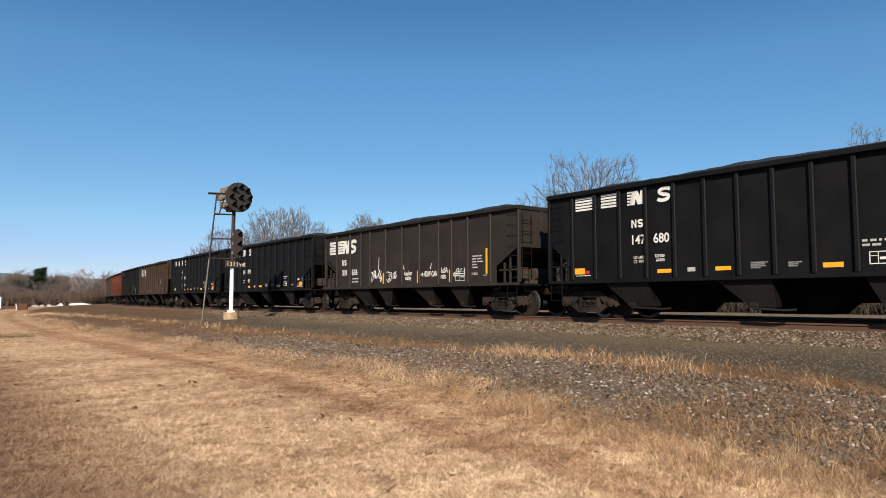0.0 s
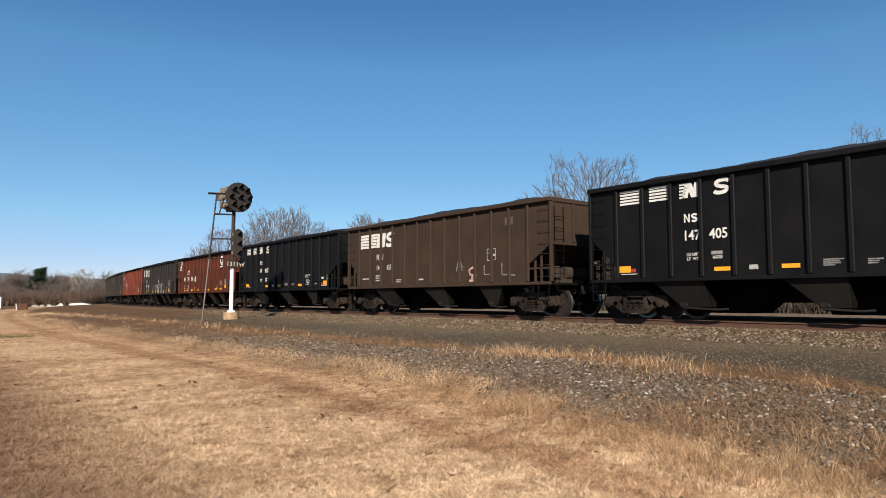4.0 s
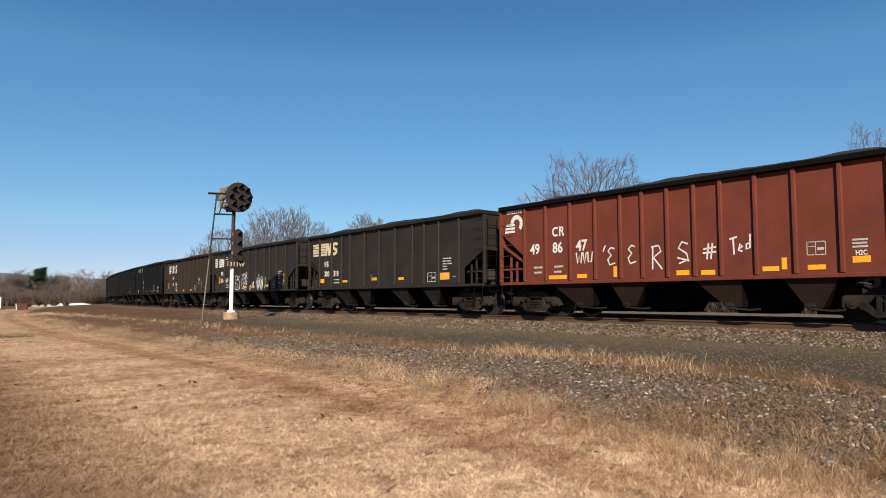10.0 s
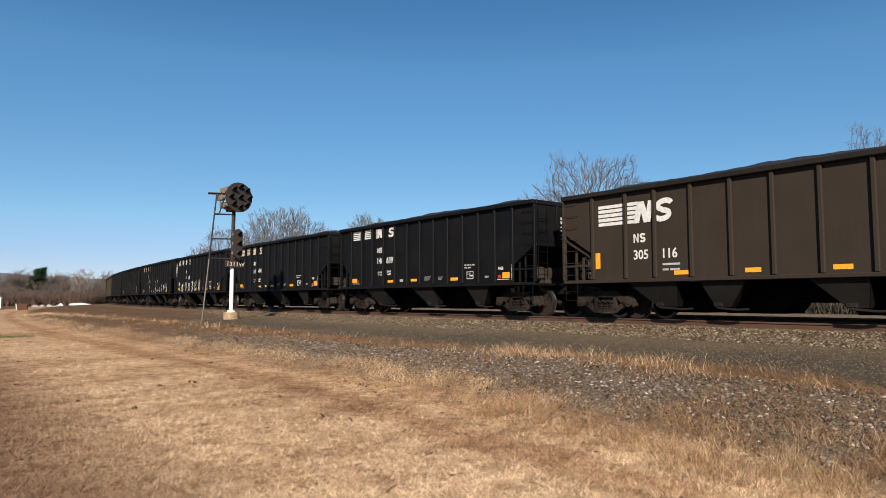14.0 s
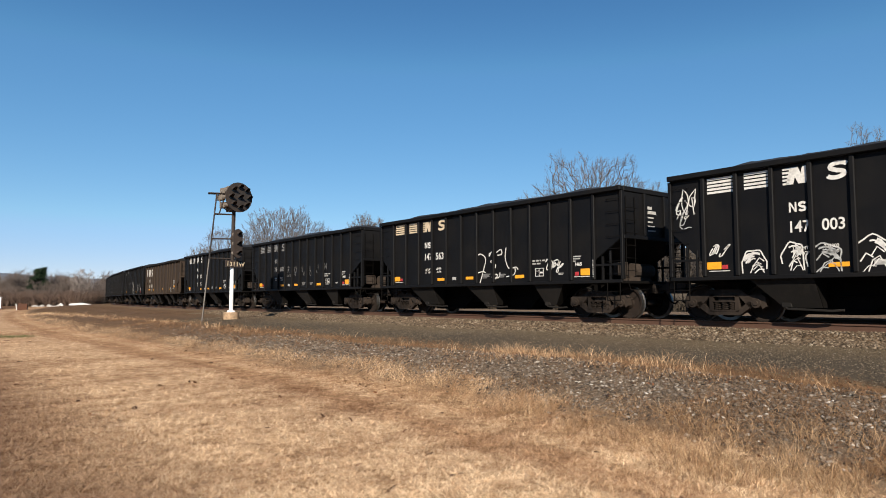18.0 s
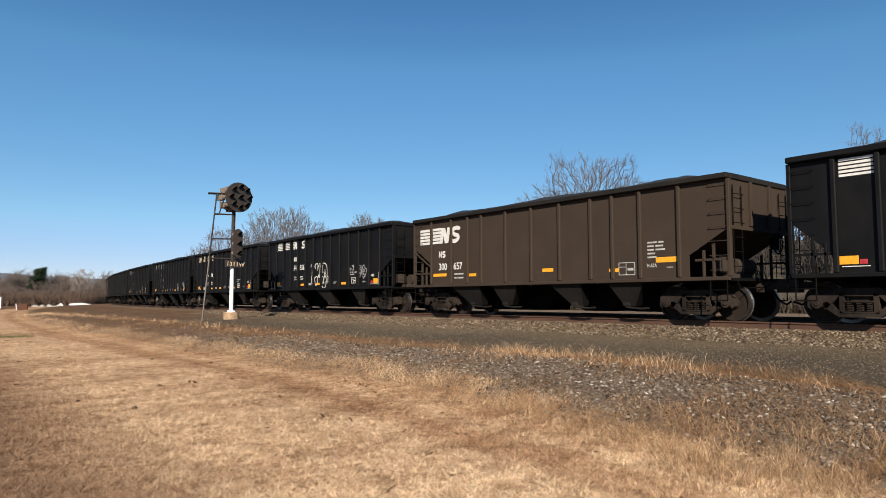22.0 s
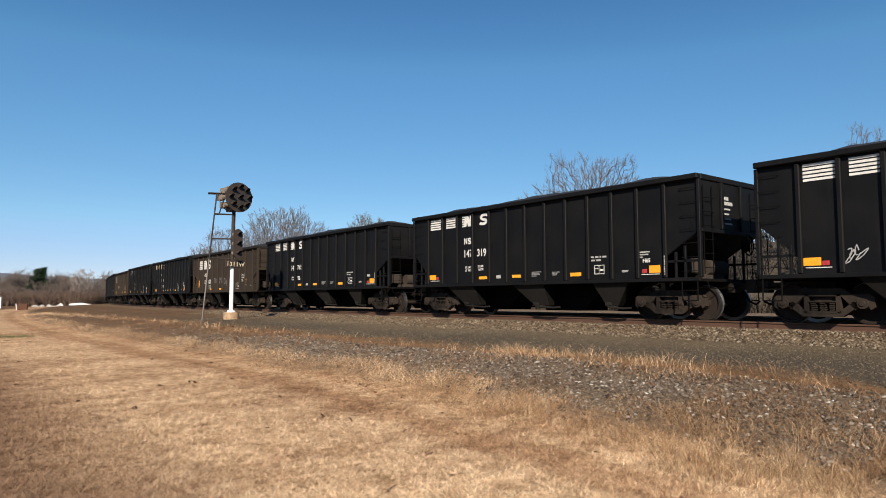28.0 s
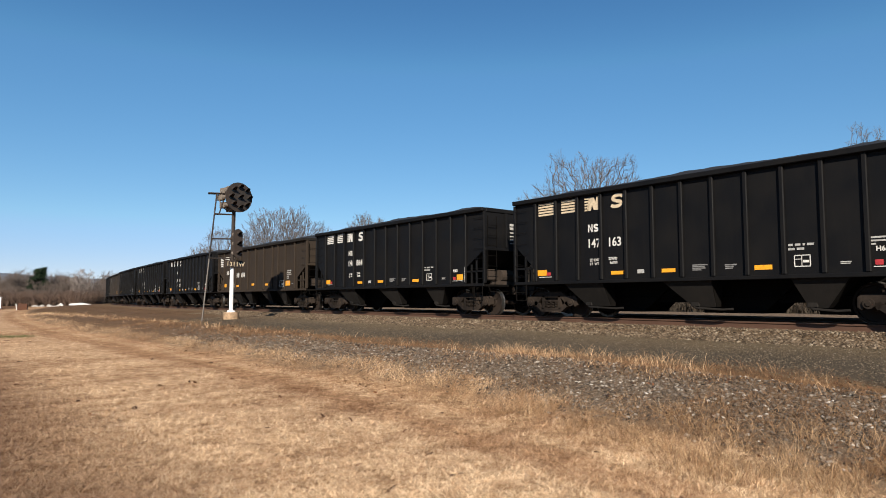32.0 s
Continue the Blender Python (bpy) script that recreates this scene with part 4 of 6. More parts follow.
# order from the leading car: kind, paint, marks, left figures, right figures
CARS = [
    ("black", BLACK, WHITE, "147", "680"), ("wide", BROWNBLACK, WHITE, "301", "636"), ("black", BLACK, WHITE, "147", "971"),
    ("black", BLACK, WHITE, "147", "405"), ("black", RUSTBROWN, WHITE, "144", "435"), ("black", BLACK, WHITE, "147", "643"),
    ("red", OXIDE, WHITE, "497", "494"), ("wide", BROWNBLACK, WHITE, "301", "933"), ("red", OXIDE_BRIGHT, WHITE, "498", "647"),
    ("wide", BROWNBLACK, CREAM, "300", "318"), ("wide", BROWNBLACK, WHITE, "301", "635"), ("broad", MIDBROWN, WHITE, "305", "116"),
    ("black", BLACK, WHITE, "146", "639"), ("black", BLACK, CREAM, "147", "490"), ("black", BLACK, WHITE, "147", "003"),
    ("black", BLACK, CREAM, "147", "563"), ("black", BLACK, DULL, "147", "686"), ("black", BLACK, WHITE, "147", "125"),
    ("wide", TAUPE, WHITE, "300", "657"), ("black", BLACK, WHITE, "146", "556"), ("black", BLACK, CREAM, "147", "386"),
    ("black", BLACK, DULL, "147", "612"), ("black", BLACK, WHITE, "147", "729"), ("black", BLACK, WHITE, "147", "319"),
    ("black", BLACK, WHITE, "147", "741"), ("broad", MIDBROWN, WHITE, "333", "022"), ("black", BLACK, CREAM, "147", "163"),
    ("black", BLACK, WHITE, "146", "864"), ("wide", MIDBROWN, WHITE, "", ""), ("black", BLACK, WHITE, "", ""),
    ("black", BLACK, WHITE, "", ""), ("black", BLACK, DULL, "", ""), ("wide", BROWNBLACK, WHITE, "", ""), ("black", BLACK, DULL, "", ""),
    ("black", BLACK, DULL, "", ""), ("black", BLACK, DULL, "", ""), ("black", BLACK, DULL, "", ""), ("black", BLACK, DULL, "", ""),
]


def reporting(car, kind, material, a, b):
    bm = bmesh.new()
    shift = 0.98 if kind == "broad" else 0.0
    lift = 0.10 if b == "647" else 0.0
    x, z = {"black": (-3.09, 2.54), "wide": (-4.86, 2.12), "broad": (-4.86, 2.12), "red": (-4.09, 2.41)}[kind]
    x, z = x + shift, z + lift
    if kind == "red":
        arc_band(bm, x + 0.13, z + 0.15, 0.09, 0.15, 50, 310)
        arc_band(bm, x + 0.36, z + 0.22, 0.03, 0.08, 0, 360)
        rect(bm, x + 0.27, x + 0.32, z, z + 0.30)
        flat(bm, [(x + 0.36, z + 0.15), (x + 0.42, z + 0.15), (x + 0.47, z), (x + 0.41, z)])
    else:
        h = 0.225 if kind == "black" else 0.25
        badge_zigzag(bm, x, z, 0.17, h, 0, 0.22)
        badge_curl(bm, x + 0.205, z, 0.18, h, 0)
    part("owner_mark", bm, material, car)
    if not a:
        small = bmesh.new()
        for k in range(6):
            rect(small, -3.1 + 0.2 * k + (0.2 if k > 2 else 0), -2.98 + 0.2 * k + (0.2 if k > 2 else 0), 1.92, 2.18)
        part("car_number", small, material, car)
        return
    wide = ((-4.88 + shift, 1.66 + lift), (-4.00 + shift, 1.66 + lift))
    sets = {"black": ((-3.14, 2.08), (-2.40, 2.08)), "wide": wide, "broad": wide, "red": ((-5.06, 1.91 + lift), (-4.10, 1.91 + lift), (-3.15, 1.92 + lift))}[kind]
    figures = (a, b) if kind != "red" else (a[:2], a[2] + b[0], b[1:])
    for body, (tx, tz) in zip(figures, sets):
        words(car, "car_number", body, tx, tz, 0.45 if kind == "red" else 0.36, material, 0.012 if kind == "red" else 0.006, 0.92)


TRAIN = []
for idx, (kind, body, logo, na, nb) in enumerate(CARS):
    tint = {RUSTBROWN.name: "rust-streaked brown steel coal hopper heaped with coal", MIDBROWN.name: "worn brown steel coal hopper heaped with coal", TAUPE.name: "dusty taupe-brown steel coal hopper heaped with coal", OXIDE_BRIGHT.name: "bright rust-red steel coal hopper heaped with coal"}.get(body.name, LBL[kind])
    car = make_car(kind, body, tint)
    before = {o.name for o in car.children_recursive}
    top = TOP[kind]
    faded = logo is DULL
    if nb == "435":
        marks_old(car, top)
    elif kind == "black":
        marks_black(car, top, logo, WHITE, nb in ("563", "686", "612", "319", "163"))
        words(car, "class_mark", "H65", 4.47, 1.56, 0.145, WHITE, 0.004)
        if nb == "386":
            part("white_tag", rect(bmesh.new(), -3.95, -3.75, 1.24, 1.40), WHITE, car)
    elif kind == "wide":
        plates = ((-5.29, -4.88, 1.35, 1.55), (-3.12, -2.69, 1.34, 1.45), (-0.62, -0.22, 1.38, 1.50), (1.42, 1.79, 1.35, 1.46), (4.16, 4.74, 1.30, 1.56))
        if nb == "636":
            plates = ((-5.38, -5.29, 1.38, 2.36), (-1.45, -1.36, 1.22, 1.68), (1.01, 1.11, 1.20, 1.69), (3.02, 3.09, 1.20, 1.66), (5.05, 5.14, 1.45, 2.34))
        elif nb == "635":
            plates = ((-5.19, -5.02, 1.57, 2.03), (-3.00, -2.61, 1.31, 1.43), (-0.80, -0.41, 1.25, 1.37), (0.60, 0.95, 1.25, 1.36), (2.72, 3.02, 1.28, 1.40), (5.05, 5.19, 1.50, 1.98))
        elif nb == "933":
            plates = ((-4.73, -4.41, 1.18, 1.42), (-2.07, -1.69, 1.20, 1.31), (0.40, 0.78, 1.19, 1.31), (2.67, 3.05, 1.16, 1.30), (4.34, 4.76, 1.19, 1.40))
        elif nb == "657":
            plates = ((-5.21, -4.41, 1.42, 1.53), (-3.12, -2.73, 1.38, 1.48), (0.45, 0.91, 1.42, 1.53), (3.05, 3.40, 1.33, 1.43), (4.60, 5.30, 1.54, 1.68))
        marks_wide(car, top, logo, plates)
    elif kind == "broad":
        third = (1.67, 2.04, 1.33, 1.44) if nb == "022" else (1.25, 1.65, 1.20, 1.31)
        marks_wide(car, top, logo, ((-5.21, -5.04, 1.44, 1.90), (-2.64, -2.22, 1.20, 1.31), (-0.72, -0.33, 1.20, 1.31), third, (4.05, 4.19, 1.40, 1.86)), 0.97, 3.39)
    else:
        marks_red(car, top, nb == "494")
    if nb != "435":
        reporting(car, kind, WHITE if logo is not DULL else DULL, na, nb)
    for o in car.children_recursive:
        if o.name not in before:
            o["mark"] = 1
    TRAIN.append(car)


def tag_marks(i, *args, **kw):
    graffiti(TRAIN[i], *args, **kw)


SPRAY = plain("grey_spray", (0.34, 0.34, 0.33), 0.8, 0, 0.3, 14)
tag_marks(1, 3, -2.40, -1.50, 1.28, 1.80, 4, 0.035, WHITE, "tag")
tag_marks(1, 34, -1.22, -0.75, 1.30, 1.72, 1, 0.035, WHITE, "bubble")
tag_marks(1, 35, -0.72, -0.36, 1.38, 1.72, 2, 0.03, WHITE, "tag")
for body, x, z, sz in (("teacher", 0.14, 1.52, 0.26), ("making", 0.20, 1.34, 0.22), ("HOW CAN I", 1.46, 1.44, 0.30), ("LoSA", 2.54, 1.56, 0.28), ("ratio", 2.52, 1.34, 0.26)):
    words(TRAIN[1], "chalk_letter", body, x, z, sz, WHITE, 0.004, 0.56 if len(body) > 7 else 0.66)
for pts in (((1.16, 1.52), (1.42, 1.52)), ((1.32, 1.60), (1.42, 1.52), (1.32, 1.44)), ((1.95, 1.95), (1.86, 1.72)), ((-1.75, 2.35), (-1.78, 1.8)), ((0.05, 1.95), (0.12, 1.75)),
            ((3.24, 1.42), (3.90, 1.42), (3.90, 1.70)), ((3.24, 1.50), (3.86, 1.50)), ((3.14, 1.56), (3.42, 1.36), (3.42, 1.58), (3.14, 1.44)), ((3.48, 1.52), (3.44, 1.66), (3.56, 1.70), (3.56, 1.52)), ((3.66, 1.54), (3.66, 1.66), (3.78, 1.66))):
    part("spray_stroke", ribbon(bmesh.new(), pts, 0.03), WHITE, TRAIN[1], "sprayed graffiti line")
tag_marks(9, 7, -0.75, -0.25, 1.4, 1.9, 1, 0.02, DULL, "tag")
tag_marks(10, 18, -3.06, -2.62, 1.18, 2.30, 1, 0.035, WHITE, "fan")
tag_marks(10, 58, -3.04, -2.64, 1.50, 1.98, 2, 0.022, SPRAY, "tag")
tag_marks(10, 28, 0.08, 1.02, 1.15, 1.72, 2, 0.036, WHITE, "tag")
tag_marks(10, 29, 1.28, 2.62, 1.14, 1.96, 3, 0.030, WHITE, "bubble")
tag_marks(10, 30, 1.28, 2.40, 1.20, 1.70, 4, 0.026, WHITE, "loop")
tag_marks(14, 11, -5.12, -4.54, 1.64, 2.02, 2, 0.030, WHITE, "tag")
for seed, x0, x1, z1 in ((41, -4.30, -3.60, 1.84), (42, -3.34, -2.72, 2.0), (43, -2.72, -2.0, 1.96), (44, -1.76, -1.06, 2.02), (45, -0.80, 0.0, 2.06), (46, 0.14, 0.82, 2.02)):
    tag_marks(14, seed, x0, x1, 1.13, z1, 1, 0.032, SPRAY if seed == 43 else WHITE, "ghost")
tag_marks(14, 12, -6.00, -5.40, 2.62, 3.45, 3, 0.026, WHITE, "tag")
tag_marks(14, 13, -5.85, -5.50, 2.25, 3.10, 1, 0.024, SPRAY, "tag")
tag_marks(7, 71, -2.22, -1.56, 1.42, 1.76, 2, 0.016, DULL, "tag")
SKETCH = {
    15: (-0.03, 2.11, 1.13, 2.30, (((0.08, 0.0), (0.16, 0.35), (0.22, 0.7), (0.12, 0.86), (0.02, 0.84), (0.02, 0.76)), ((0.0, 0.30), (0.15, 0.34), (0.22, 0.30)), ((0.30, 0.84), (0.40, 0.92), (0.42, 0.72), (0.34, 0.62), (0.46, 0.50), (0.38, 0.28), (0.50, 0.22), (0.44, 0.10)),
         ((0.48, 0.88), (0.58, 0.96), (0.60, 0.82), (0.50, 0.80)), ((0.34, 0.86), (0.30, 0.78)), ((0.70, 1.0), (0.68, 0.7), (0.76, 0.4), (0.92, 0.42), (0.96, 0.34)), ((0.90, 0.42), (0.88, 0.22), (0.70, 0.16)), ((0.36, 0.16), (0.52, 0.14), (0.56, 0.3)))),
    19: (-1.12, 0.60, 1.13, 2.34, (((0.02, 0.5), (0.02, 0.25), (0.06, 0.05)), ((0.16, 0.02), (0.08, 0.35), (0.04, 0.65), (0.10, 0.84), (0.22, 0.86), (0.24, 0.76)), ((0.24, 0.78), (0.24, 0.94), (0.38, 0.97), (0.38, 0.7)), ((0.38, 0.72), (0.44, 0.9), (0.52, 0.95), (0.50, 0.4)),
         ((0.20, 0.40), (0.36, 0.46), (0.36, 0.16), (0.26, 0.12), (0.20, 0.40)), ((0.40, 0.56), (0.46, 0.48), (0.42, 0.42)), ((0.54, 0.86), (0.64, 0.96), (0.80, 0.98), (0.92, 0.84), (0.95, 0.55), (0.90, 0.2), (0.84, 0.02), (0.70, 0.0), (0.64, 0.25), (0.54, 0.35)),
         ((0.56, 0.86), (0.66, 0.84), (0.60, 0.76), (0.56, 0.86)), ((0.68, 0.58), (0.68, 0.92)), ((0.76, 0.62), (0.88, 0.4)), ((0.88, 0.62), (0.76, 0.4)), ((0.82, 0.74), (0.82, 0.34)), ((0.58, 0.42), (0.72, 0.42), (0.72, 0.16), (0.58, 0.42)), ((0.94, 0.46), (1.0, 0.42), (0.97, 0.2)), ((0.0, 0.98), (-0.04, 0.9), (0.0, 0.86)))),
    7: (-1.03, 2.72, 1.13, 1.92, (((0.00, 0.35), (0.04, 0.75), (0.10, 0.86), (0.15, 0.72), (0.17, 0.4), (0.12, 0.05), (0.04, 0.02), (0.00, 0.35)), ((0.08, 0.28), (0.10, 0.36), (0.09, 0.18), (0.08, 0.28)), ((0.13, 0.82), (0.22, 0.94), (0.30, 0.70), (0.31, 0.3), (0.27, 0.0)),
         ((0.21, 0.42), (0.26, 0.30), (0.21, 0.20), (0.21, 0.42)), ((0.33, 0.60), (0.33, 0.95), (0.48, 0.92), (0.48, 0.62), (0.42, 0.55), (0.44, 0.40), (0.36, 0.36)), ((0.34, 0.0), (0.33, 0.3)), ((0.47, 0.94), (0.56, 0.90), (0.60, 0.55), (0.57, 0.1)), ((0.52, 0.40), (0.55, 0.28), (0.52, 0.16), (0.52, 0.40)),
         ((0.61, 0.40), (0.64, 0.85), (0.72, 0.90), (0.76, 0.50), (0.73, 0.05), (0.65, 0.02), (0.61, 0.40)), ((0.67, 0.45), (0.69, 0.55), (0.70, 0.38), (0.68, 0.34), (0.67, 0.45)), ((0.76, 0.85), (0.80, 1.0), (0.84, 0.70), (0.90, 0.92), (0.96, 0.80), (0.90, 0.48), (0.98, 0.0)), ((0.80, 0.0), (0.82, 0.3), (0.86, 0.02)),
         ((0.35, 1.25), (0.38, 1.42), (0.41, 1.18)), ((0.42, 1.12), (0.45, 1.28), (0.48, 1.18)))),
}
CREATURE = (((0.19, 0.56), (0.20, 0.69), (0.17, 0.77), (0.10, 0.79), (0.03, 0.73), (0.01, 0.60), (0.07, 0.54), (0.13, 0.57)), ((0.08, 0.53), (0.02, 0.37), (0.0, 0.19), (0.01, 0.06), (0.07, 0.03), (0.15, 0.07), (0.20, 0.16), (0.19, 0.29), (0.14, 0.40)),
            ((0.19, 0.54), (0.29, 0.55), (0.34, 0.49), (0.39, 0.35), (0.39, 0.18), (0.34, 0.06), (0.26, 0.02), (0.15, 0.05)), ((0.34, 0.31), (0.35, 0.13), (0.40, 0.08), (0.46, 0.05)), ((0.29, 0.55), (0.30, 0.66), (0.35, 0.73), (0.44, 0.69)))
BEAK = (((0.47, 0.87), (0.56, 0.81), (0.64, 0.76), (0.65, 0.65), (0.62, 0.55), (0.57, 0.56), (0.55, 0.64)), ((0.63, 0.55), (0.69, 0.42), (0.71, 0.25), (0.67, 0.13), (0.58, 0.08), (0.51, 0.12), (0.48, 0.19)), ((0.47, 0.44), (0.54, 0.46), (0.59, 0.40), (0.56, 0.25), (0.52, 0.14)),
        ((0.47, 0.32), (0.55, 0.36), (0.59, 0.41)), ((0.65, 0.67), (0.70, 0.81), (0.76, 0.86)))
KNOT = (((0.76, 0.83), (0.82, 0.79), (0.83, 0.70), (0.78, 0.62), (0.73, 0.61), (0.77, 0.45), (0.78, 0.33), (0.83, 0.37), (0.88, 0.47), (0.85, 0.56), (0.80, 0.60)), ((0.86, 0.64), (0.87, 0.80), (0.91, 0.90), (0.96, 0.91), (0.98, 0.81), (0.94, 0.72), (0.86, 0.63)),
        ((1.00, 0.80), (0.95, 0.72), (0.97, 0.62), (1.01, 0.59)), ((0.88, 0.44), (0.95, 0.47), (1.00, 0.39)), ((0.88, 0.34), (0.93, 0.35), (0.98, 0.32), (0.93, 0.26), (0.94, 0.13), (0.91, 0.03)), ((0.71, 0.11), (0.77, 0.03), (0.88, 0.01)))
SKETCH[10] = (-2.25, -0.25, 1.13, 2.30, CREATURE + BEAK + KNOT)
# chalked letters, each from a few strokes
EE = ((0.9, 0.9), (0.5, 1.0), (0.1, 0.8), (0.5, 0.55), (0.05, 0.3), (0.3, 0.0), (1.0, 0.1))
CHALK = ((-2.0, -1.72, 1.54, 2.04, (EE,)), (-1.3, -1.02, 1.55, 2.06, (EE,)), (-0.53, -0.20, 1.36, 2.0, (((0.1, 0.0), (0.15, 1.0)), ((0.0, 0.95), (0.7, 1.0), (0.9, 0.75), (0.2, 0.5), (1.0, 0.0)))),
         (0.26, 0.60, 1.42, 2.05, (((0.9, 0.9), (0.4, 1.0), (0.1, 0.75), (0.8, 0.5), (0.9, 0.25), (0.1, 0.1)), ((0.0, 0.35), (1.0, 0.2)))), (0.98, 1.34, 1.56, 1.96, (((0.3, 0.0), (0.45, 1.0)), ((0.6, 0.0), (0.75, 1.0)), ((0.0, 0.4), (1.0, 0.45)), ((0.05, 0.65), (1.0, 0.75)))),
         (1.70, 2.23, 1.64, 2.12, (((0.0, 0.8), (0.35, 0.9)), ((0.17, 0.85), (0.2, 0.0)), ((0.45, 0.3), (0.6, 0.4), (0.5, 0.55), (0.42, 0.2), (0.6, 0.15)), ((0.95, 0.55), (0.8, 0.5), (0.78, 0.25), (0.95, 0.3), (0.98, 1.0)))),
         (-3.15, -2.52, 1.63, 1.96, (((0.0, 1.0), (0.08, 0.0), (0.18, 0.7), (0.28, 0.0), (0.36, 1.0)), ((0.4, 1.0), (0.5, 0.0), (0.62, 1.0)), ((0.7, 1.0), (0.72, 0.1), (0.9, 0.1), (0.98, 1.0)))), (-2.16, -2.05, 1.94, 2.11, (((0.9, 1.0), (0.1, 0.0)),)))
for x0, x1, z0, z1, lines in CHALK:
    for line in lines:
        part("spray_stroke", ribbon(bmesh.new(), [(x0 + u * (x1 - x0), z0 + v * (z1 - z0)) for u, v in line], 0.042), WHITE, TRAIN[8], "chalked white letter stroke")
for i, (x0, x1, z0, z1, lines) in SKETCH.items():
    for line in lines:
        pts = []
        for k in range(len(line) - 1):
            # rounded by a spline through the neighbours
            p0, p1, p2, p3 = line[max(k - 1, 0)], line[k], line[k + 1], line[min(k + 2, len(line) - 1)]
            for g in range(5):
                t = g / 5
                pts.append(tuple(0.5 * (2 * p1[c] + (p2[c] - p0[c]) * t + (2 * p0[c] - 5 * p1[c] + 4 * p2[c] - p3[c]) * t * t + (3 * p1[c] - p0[c] - 3 * p2[c] + p3[c]) * t ** 3) for c in (0, 1)))
        pts.append(line[-1])
        part("spray_stroke", ribbon(bmesh.new(), [(x0 + u * (x1 - x0), z0 + v * (z1 - z0)) for u, v in pts], 0.036), WHITE, TRAIN[i], "sprayed graffiti line")
tag_marks(15, 15, 3.28, 4.00, 1.30, 1.80, 3, 0.034, WHITE, "tag")
tag_marks(19, 19, 2.53, 3.06, 1.84, 2.13, 2, 0.026, SPRAY, "tag")
tag_marks(19, 20, 3.36, 4.10, 1.56, 2.08, 2, 0.028, SPRAY, "bubble")
tag_marks(22, 21, -4.24, -3.89, 1.38, 1.73, 2, 0.020, SPRAY, "tag")
tag_marks(25, 23, -5.15, -4.85, 1.5, 1.8, 1, 0.02, SPRAY, "tag")
for body, x, z, sz in (("R", -1.47, 1.95, 0.54), ("CANTON", -1.58, 1.75, 0.19), ("O", -0.66, 1.95, 0.48), ("NC", -0.62, 1.80, 0.18), ("L", 0.22, 1.98, 0.43), ("6", 0.41, 1.76, 0.33), ("L", 1.10, 1.98, 0.39), ("O", 1.09, 1.74, 0.36),
                       ("I", 1.97, 2.02, 0.39), ("S", 1.84, 1.86, 0.2), ("N", 2.66, 2.0, 0.45)):
    words(TRAIN[16], "chalk_letter", body, x, z, sz, DULL, -0.022 * sz, 0.75)
for body, x, z, sz in (("One", -1.86, 1.66, 0.52), ("Mo", -0.74, 1.60, 0.62), ("Day", 0.13, 1.58, 0.56)):
    words(TRAIN[25], "chalk_letter", body, x, z, sz, DULL, -0.014 * sz, 0.80)


# ---- the signal ----
IRON = paint("signal_dark_iron", (0.030, 0.026, 0.024), (0.075, 0.045, 0.032), 0.7)
SILVER = plain("aluminium_mast_paint", (0.78, 0.78, 0.76), 0.5, 0.0, 0.08)
GREYIRON = paint("grey_ladder_steel", (0.17, 0.155, 0.14), (0.10, 0.07, 0.05), 0.7)
LAMPBOX = paint("lamp_casing_paint", (0.18, 0.155, 0.13), (0.09, 0.06, 0.045), 0.7)
CONCRETE = plain("stained_concrete", (0.30, 0.20, 0.12), 0.9, 0, 0.35, 7)
GLASS_DARK = plain("dark_lens", (0.015, 0.015, 0.014), 0.15)

SIG = Vector((-9.42, 30.0, 0))
SIG.z = float(height(np.array([SIG.x]), np.array([SIG.y]))[0]) - 0.11
SRZ = math.degrees(math.atan2(-DV.y, -DV.x)) + 11


